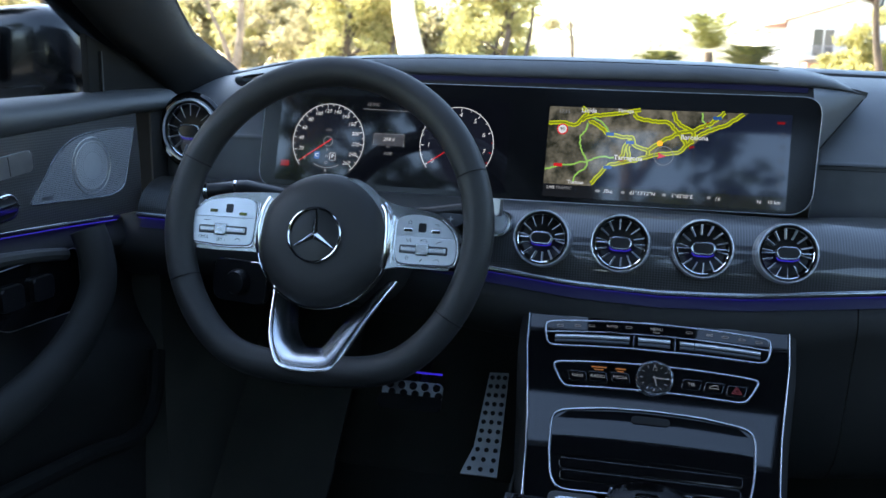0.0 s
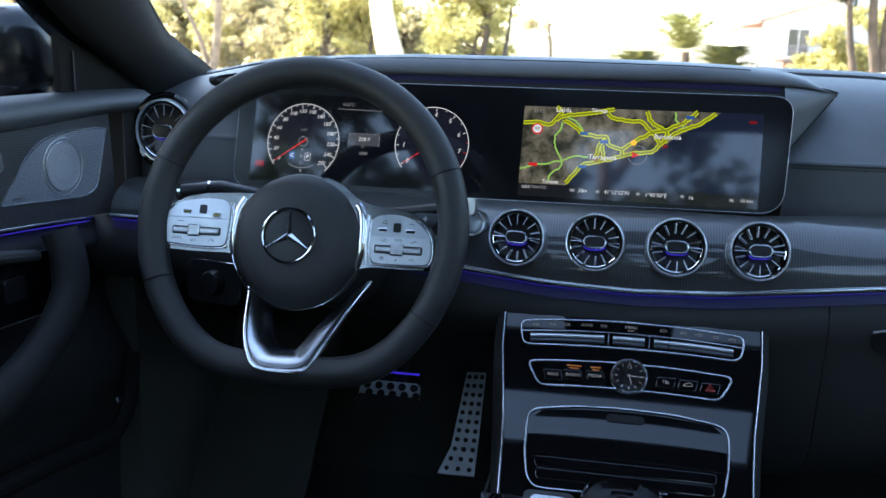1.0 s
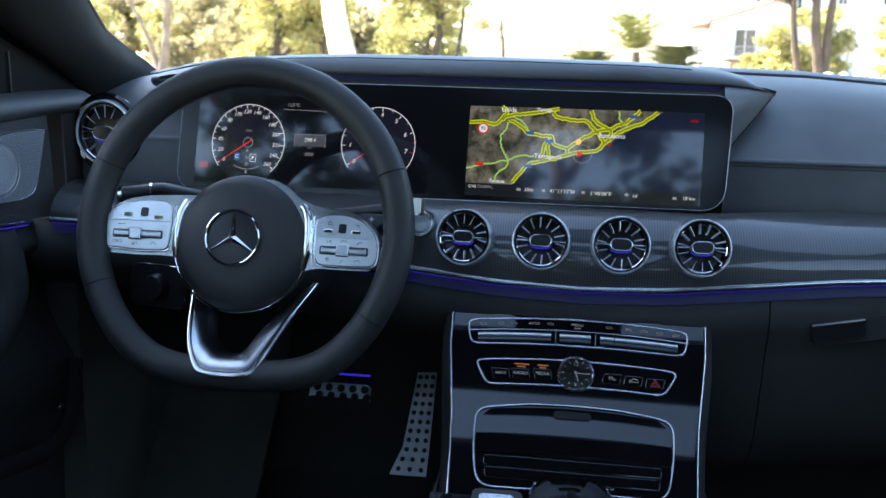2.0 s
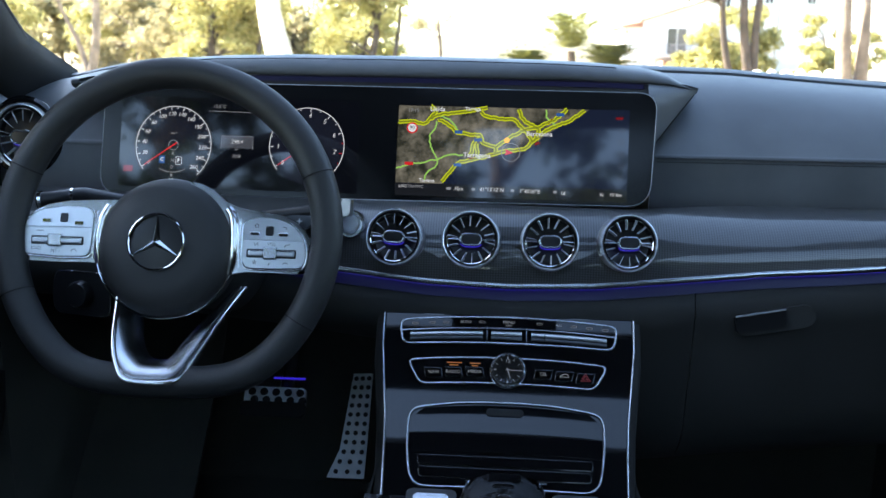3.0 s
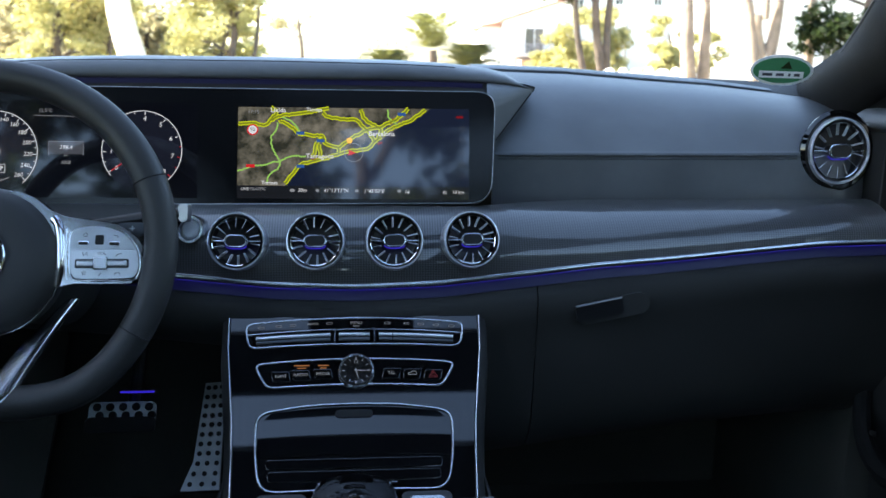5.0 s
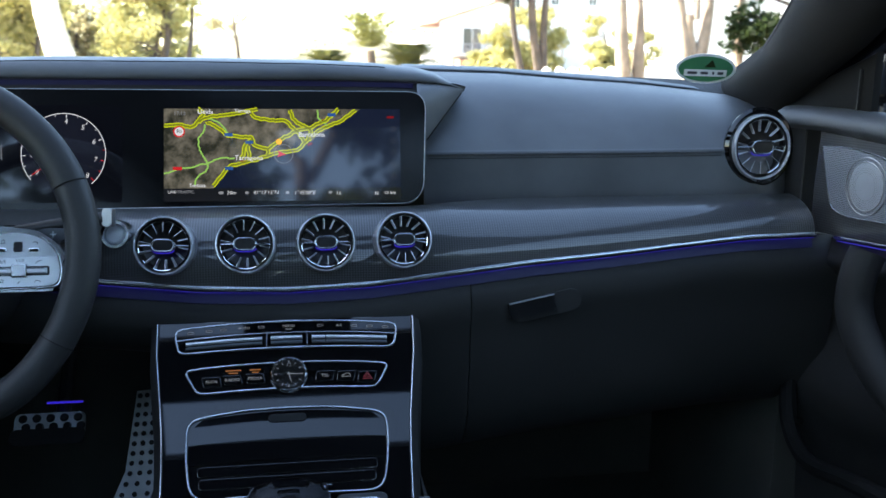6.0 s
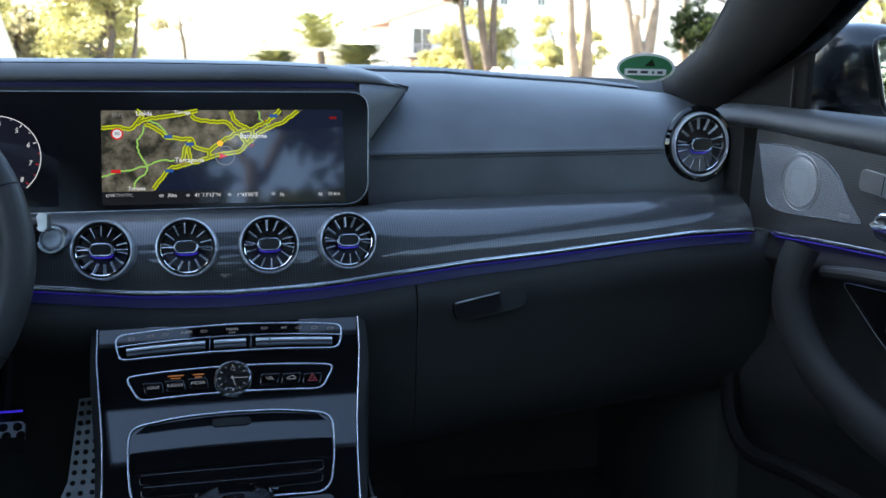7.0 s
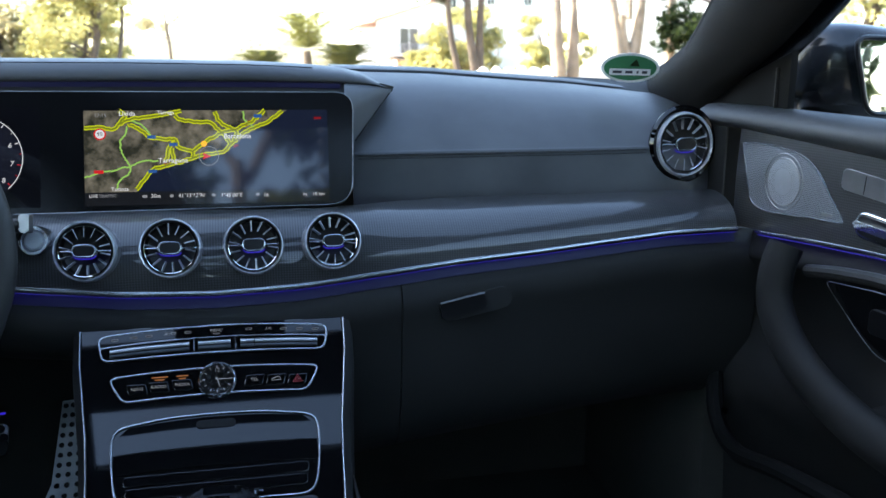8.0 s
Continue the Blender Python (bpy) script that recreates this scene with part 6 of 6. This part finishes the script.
# wood beyond the driver's side
for i, (x, y, h, leaf, w) in enumerate(((-37, 46, 7, LEAF_YELLOW, 3.0), (-31, 50, 8, LEAF_OLIVE, 3.2), (-26.5, 44, 7, LEAF_YELLOW, 2.8), (-23, 54, 8, LEAF_OLIVE, 3.0),
                                        (-17.5, 50, 7, LEAF_OLIVE, 3.0), (-14.5, 43, 5.2, LEAF_YELLOW, 2.2), (-43, 52, 8, LEAF_OLIVE, 3.2), (-20, 58, 7, LEAF_YELLOW, 3.0))):
    tree(x, y, h, [(0, 0.5 - 0.2 * (i % 4), 0.17, h * 0.8)], scatter(20, w, 0.7, 5.0, 1.25, 30 + i), leaf, BARK, 7000, 0.15,
         "sunlit olive-green tree in the wood beyond the car" if leaf is LEAF_OLIVE else "sunlit yellow-green tree in the wood beyond the car", 60 + i)
for i in range(13):
    tree(-46 + 3.0 * i, 62 + 4 * (i % 3), 7, [(0, 0.3, 0.15, 5.0)], scatter(12, 2.2, 0.8, 5.8 - 0.12 * i, 1.5, 500 + i), LEAF_OLIVE if i % 3 else LEAF_YELLOW, BARK, 3200, 0.24, "sunlit tree deep in the pale wood", 520 + i)
tree(-18.9, 39, 7.5, [(0, 0.9, 0.19, 7.0), (-0.05, -1.2, 0.13, 4.0)], scatter(7, 2.2, 4.2, 8.0, 1.0, 12), LEAF_OLIVE, BARK_PALE, 1800, 0.10, "pale forked tree before the wood", 13)
tree(-10.1, 39, 9, [(0, 0.0, 0.55, 9.0)], scatter(8, 3.0, 6.0, 9.5, 1.3, 15), LEAF_YELLOW, BARK_WHITE, 2200, 0.11, "tree with a stout bright pale trunk", 15)
tree(-12.4, 44, 5, [(0, 0.3, 0.14, 3.6)], scatter(9, 1.5, 1.6, 4.6, 0.95, 16), LEAF_YELLOW, BARK, 4200, 0.13, "yellow-green young tree by the pale trunk", 16)
tree(-6.2, 40, 6, [(0, 0.5, 0.16, 5.5), (1.0, 0.5, 0.10, 5.0)], scatter(14, 2.3, 1.9, 5.4, 0.95, 18), LEAF_YELLOW, BARK, 6500, 0.12, "sunlit yellow-green pine with layered boughs", 18)
tree(-3.9, 52, 4.6, [(0, -0.1, 0.11, 4.6)], scatter(5, 1.8, 2.6, 4.5, 0.7, 19), LEAF_OLIVE, BARK, 1100, 0.09, "thin open tree before the far hill", 19)

# palms before the house
for k, (px, py, ph, L) in enumerate(((3.3, 46, 1.70, 3.5), (5.4, 47, 0.7, 2.4), (1.2, 52, 0.5, 2.2))):
    rnd = random.Random(90 + k)
    t = thing("palm", (px, py, 0), "green palm with arching fronds before the house", "palm", "palms")
    part("trunk", tube([(px, py, 0), (px + 0.05, py, ph * 0.5), (px, py, ph)], [0.28, 0.24, 0.2], n=10), BARK, t)
    for f in range(44):
        a, up_ = rnd.uniform(0, 6.28), rnd.uniform(0.45, 1.5)
        fr_ = []
        for u in spread(0, 1, 8):
            rr = L * (u * math.cos(up_) * 0.85 + 0.28 * u * u)
            fr_.append(Vector((px + rr * math.cos(a), py + rr * math.sin(a), ph + L * (math.sin(up_) * u - 0.42 * u * u))))
        bm = bmesh.new()
        for i in range(1, 9):
            for sd in (-1, 1):
                p = fr_[i]
                d = (fr_[i] - fr_[i - 1]).normalized()
                o = d.cross(Vector((0, 0, 1))).normalized() * sd
                w = 0.80 * math.sin(math.pi * (0.15 + 0.8 * i / 9))
                q = p + (o + d * 0.7).normalized() * w + Vector((0, 0, -0.08))
                bm.faces.new([bm.verts.new(v) for v in (p - d * 0.09, p + d * 0.09, q)])
        part("frond", bm, LEAF_PALM, t, "", 180)

# trees and shrubs beyond the passenger's side
tree(8.35, 32, 6, [(0.25, -0.55, 0.17, 5.5), (-0.35, -0.75, 0.13, 4.6), (0.3, 0.25, 0.15, 6.0)], [(-1.5, 0, 3.6, 0.7), (-0.7, 0, 3.6, 0.6), (0.7, 0, 3.9, 0.6), (0.2, 0.3, 4.7, 1.0), (-1.0, 0.2, 4.4, 0.9)], LEAF_PINE, BARK, 5200, 0.07, "dark pine with leaning twin trunks", 21)
for k, (x, y, w, hh) in enumerate(((8.1, 34, 0.9, 2.9), (9.5, 35, 1.2, 3.5), (12.4, 36, 1.1, 3.0), (14.6, 38, 1.0, 2.7), (7.3, 35, 0.6, 2.0))):
    tree(x, y, hh, [(0, 0.1, 0.06, hh * 0.7)], scatter(15, w * 0.85, 0.4, hh, 0.50, 200 + k), LEAF_YELLOW, BARK, 5200, 0.09, "bright yellow-green sunlit shrub", 210 + k, "shrub")
tree(9.45, 25, 6, [(0, -1.0, 0.20, 6.0)], [(-1.0, 0, 6.4, 1.0)], LEAF_PINE, BARK_PALE, 500, 0.08, "pale brown leaning pine trunk", 23)
tree(9.75, 25, 6, [(0, -0.55, 0.17, 6.0)], [(-0.6, 0, 6.6, 1.0)], LEAF_PINE, BARK_PALE, 500, 0.08, "pale brown leaning pine trunk", 24)
tree(10.2, 22.5, 6, [(0, 0.05, 0.21, 2.4), (-0.03, -0.85, 0.15, 5.5), (0.0, 0.75, 0.16, 5.5)], [(0, 0, 6.2, 1.0)], LEAF_PINE, BARK_PALE, 500, 0.08, "pale forked pine trunk", 25)
tree(11.45, 22.5, 6, [(0, 0.25, 0.13, 6.0)], [(0.3, 0, 6.4, 1.0)], LEAF_PINE, BARK_PALE, 500, 0.08, "slim pale pine trunk", 26)
tree(12.75, 22, 5, [(0, 0.0, 0.12, 4.5)], scatter(30, 1.25, 0.6, 4.8, 0.65, 27), LEAF_DARK, BARK, 16000, 0.085, "dark dense evergreen tree by the pillar", 27)
for k, (x, y) in enumerate(((17.5, 19), (21, 17), (24, 13), (-13, 12), (-16, 16), (-20, 20), (-17, 25), (10.9, 14), (-10.2, 14))):
    tree(x, y, 5, [(0, 0.2, 0.13, 4.2)], scatter(10, 1.5, 0.8, 4.8, 0.9, 300 + k), LEAF_YELLOW if k % 2 else LEAF_OLIVE, BARK, 3000, 0.09, "sunlit green tree seen past the door window", 310 + k)

# dense trees round the car, out of direct view; some show in the outside mirror
for k, (x, y, h) in enumerate(((-9.4, 3.2, 11.5), (9.5, -8.5, 5.5), (13, -4, 6), (5.5, -12, 4.6), (-1.7, -13.0, 8.5), (1.8, -15, 4.6), (-6.5, -9.4, 9.0), (-13, -4, 6.5), (-14, 1, 6.5), (-13, 8, 5))):
    # first tree is only there to block the sun, others to darken reflections
    tree(x, y, h, [(0, 0.3, 0.24, h * 0.85)], scatter(70 if k == 0 else 26, 3.4 if k == 0 else 1.9, 5.0 if k == 0 else 0.5, h, 1.3, 400 + k), LEAF_DARK, BARK, 36000 if k == 0 else 6000, 0.24, "dense dark tree out of direct view, added round the car", 410 + k)

# unseen row added so the trim mirrors less bright ground from behind
for k in range(7):
    tree(-9 + 3.0 * k, -17 - (k % 2), 3.4, [(0, 0.1, 0.08, 2.2)], scatter(12, 1.6, 0.4, 3.2, 1.1, 600 + k), LEAF_DARK, BARK, 3500, 0.2, "unseen dark shrub behind the car, added to darken reflections", 620 + k, "shrub")


def window_on(parent, x, y, z, w, h):
    f = part("window", box(x - w / 2, y - 0.06, z, x + w / 2, y + 0.05, z + h), WALL_WHITE, parent, "white-framed window")
    part("pane", box(x - w / 2 + 0.1, y - 0.075, z + 0.1, x + w / 2 - 0.1, y - 0.062, z + h - 0.1), DARK_WINDOW, f, "dark window pane")
    part("mullion", box(x - 0.04, y - 0.10, z + 0.1, x + 0.04, y - 0.076, z + h - 0.1), WALL_WHITE, f)
    part("sill", box(x - w / 2 - 0.1, y - 0.2, z - 0.1, x + w / 2 + 0.1, y - 0.061, z), WALL_WHITE, f)


house = thing("house", (18, 88, 0), "white rendered house with clay roof edge and balcony", "house")
HY = 84.0


def house_wall(x0, x1, z0, zl, zr, y, depth=9.0):
    bm = bmesh.new()
    v = [bm.verts.new(p) for p in ((x0, y, z0), (x1, y, z0), (x1, y, zr), (x0, y, zl), (x0, y + depth, z0), (x1, y + depth, z0), (x1, y + depth, zr), (x0, y + depth, zl))]
    for f in ((0, 1, 2, 3), (5, 4, 7, 6), (4, 0, 3, 7), (1, 5, 6, 2), (3, 2, 6, 7)):
        bm.faces.new([v[i] for i in f])
    return bm


part("wall", house_wall(10.9, 12.5, 0, 4.45, 4.75, HY + 0.4), WALL_WHITE, house, "white rendered wall", 20)
part("wall", house_wall(12.5, 19.3, 0, 5.0, 7.2, HY), WALL_WHITE, house, "white rendered wall", 20)
part("wall", house_wall(19.3, 36, 0, 9.0, 9.0, HY + 3), WALL_WHITE, house, "white rendered wall", 20)
part("roof", house_wall(10.6, 12.6, 4.45, 4.62, 4.95, HY + 0.0, 9.8), TILE_ROOF, house, "clay tile roof", 20)
bm = bmesh.new()
v = [bm.verts.new(p) for p in ((12.3, HY - 0.4, 4.95), (19.3, HY - 0.4, 7.22), (19.3, HY - 0.4, 7.42), (12.3, HY - 0.4, 5.15), (12.3, HY + 9, 4.95), (19.3, HY + 9, 7.22), (19.3, HY + 9, 7.42), (12.3, HY + 9, 5.15))]
for f in ((0, 1, 2, 3), (5, 4, 7, 6), (4, 0, 3, 7), (1, 5, 6, 2), (3, 2, 6, 7), (0, 4, 5, 1)):
    bm.faces.new([v[i] for i in f])
part("roof", bm, TILE_ROOF, house, "clay tile roof", 20)
part("porch_roof", house_wall(14.0, 22.0, 0.4, 1.45, 1.45, HY - 3.2, 3.2), TILE_ROOF, house, "pale pink porch roof", 20)
window_on(house, 15.7, HY, 1.95, 1.9, 2.5)
window_on(house, 20.6, HY + 3, 6.3, 1.0, 1.2)
for x in (24.6, 28.5):
    window_on(house, x, HY + 3, 6.8, 0.9, 1.0)
part("balcony", box(13.6, HY - 1.4, 1.75, 18.2, HY - 0.1, 1.95), WALL_WHITE, house, "white balcony slab")
GREY_RAIL = grained("grey_rail", (0.22, 0.23, 0.25), 0.6, 60, 0.1, 0.1)
for k in range(24):
    x = 13.7 + 4.4 * k / 23
    part("baluster", box(x - 0.03, HY - 1.36, 1.95, x + 0.03, HY - 1.30, 2.85), GREY_RAIL, house)
part("handrail", box(13.6, HY - 1.38, 2.85, 18.2, HY - 1.28, 2.93), GREY_RAIL, house)
villa = thing("villa", (34, 60, 0), "white sunlit villa behind the pine trunks", "house")
part("wall", house_wall(21.5, 40, 0, 6.5, 6.5, 52, 10), WALL_WHITE, villa, "white rendered wall", 20)
part("roof", house_wall(21.2, 40.3, 6.5, 6.8, 6.8, 51.6, 10.8), TILE_ROOF, villa, "clay tile roof", 20)
for x in (23.5, 28, 33):
    window_on(villa, x, 52, 1.0, 1.2, 1.6)
wall_b = part("garden_wall", box(8.0, 29.5, 0, 22.0, 29.9, 0.85), WALL_WHITE)
tagged(wall_b, "low white garden wall behind the trunks", "wall", kind="structure")
rnd = random.Random(77)
stone = thing("stone_row", (12, 29, 0), "row of pale stones on the low garden wall", "stones")
for k in range(30):
    x = 8.2 + 13.5 * k / 29
    q = lathe([(0.0, 0.16), (0.14, 0.13), (0.22, 0.05), (0.2, 0.0)], 8)
    part("stone", placed(q, pose(x, 29.7, 0.85, 0, 0, rnd.uniform(0, 360)) @ Matrix.Diagonal((rnd.uniform(0.7, 1.2), 0.7, rnd.uniform(0.7, 1.2), 1))), WALL_WHITE, stone)
lampost = thing("street_pole", (11.5, 45, 0), "slim pale street pole beyond the shrubs", "pole")
part("pole", tube([(12.3, 42, 0), (12.3, 42, 6)], [0.07, 0.05], n=10), GREY_RAIL, lampost)
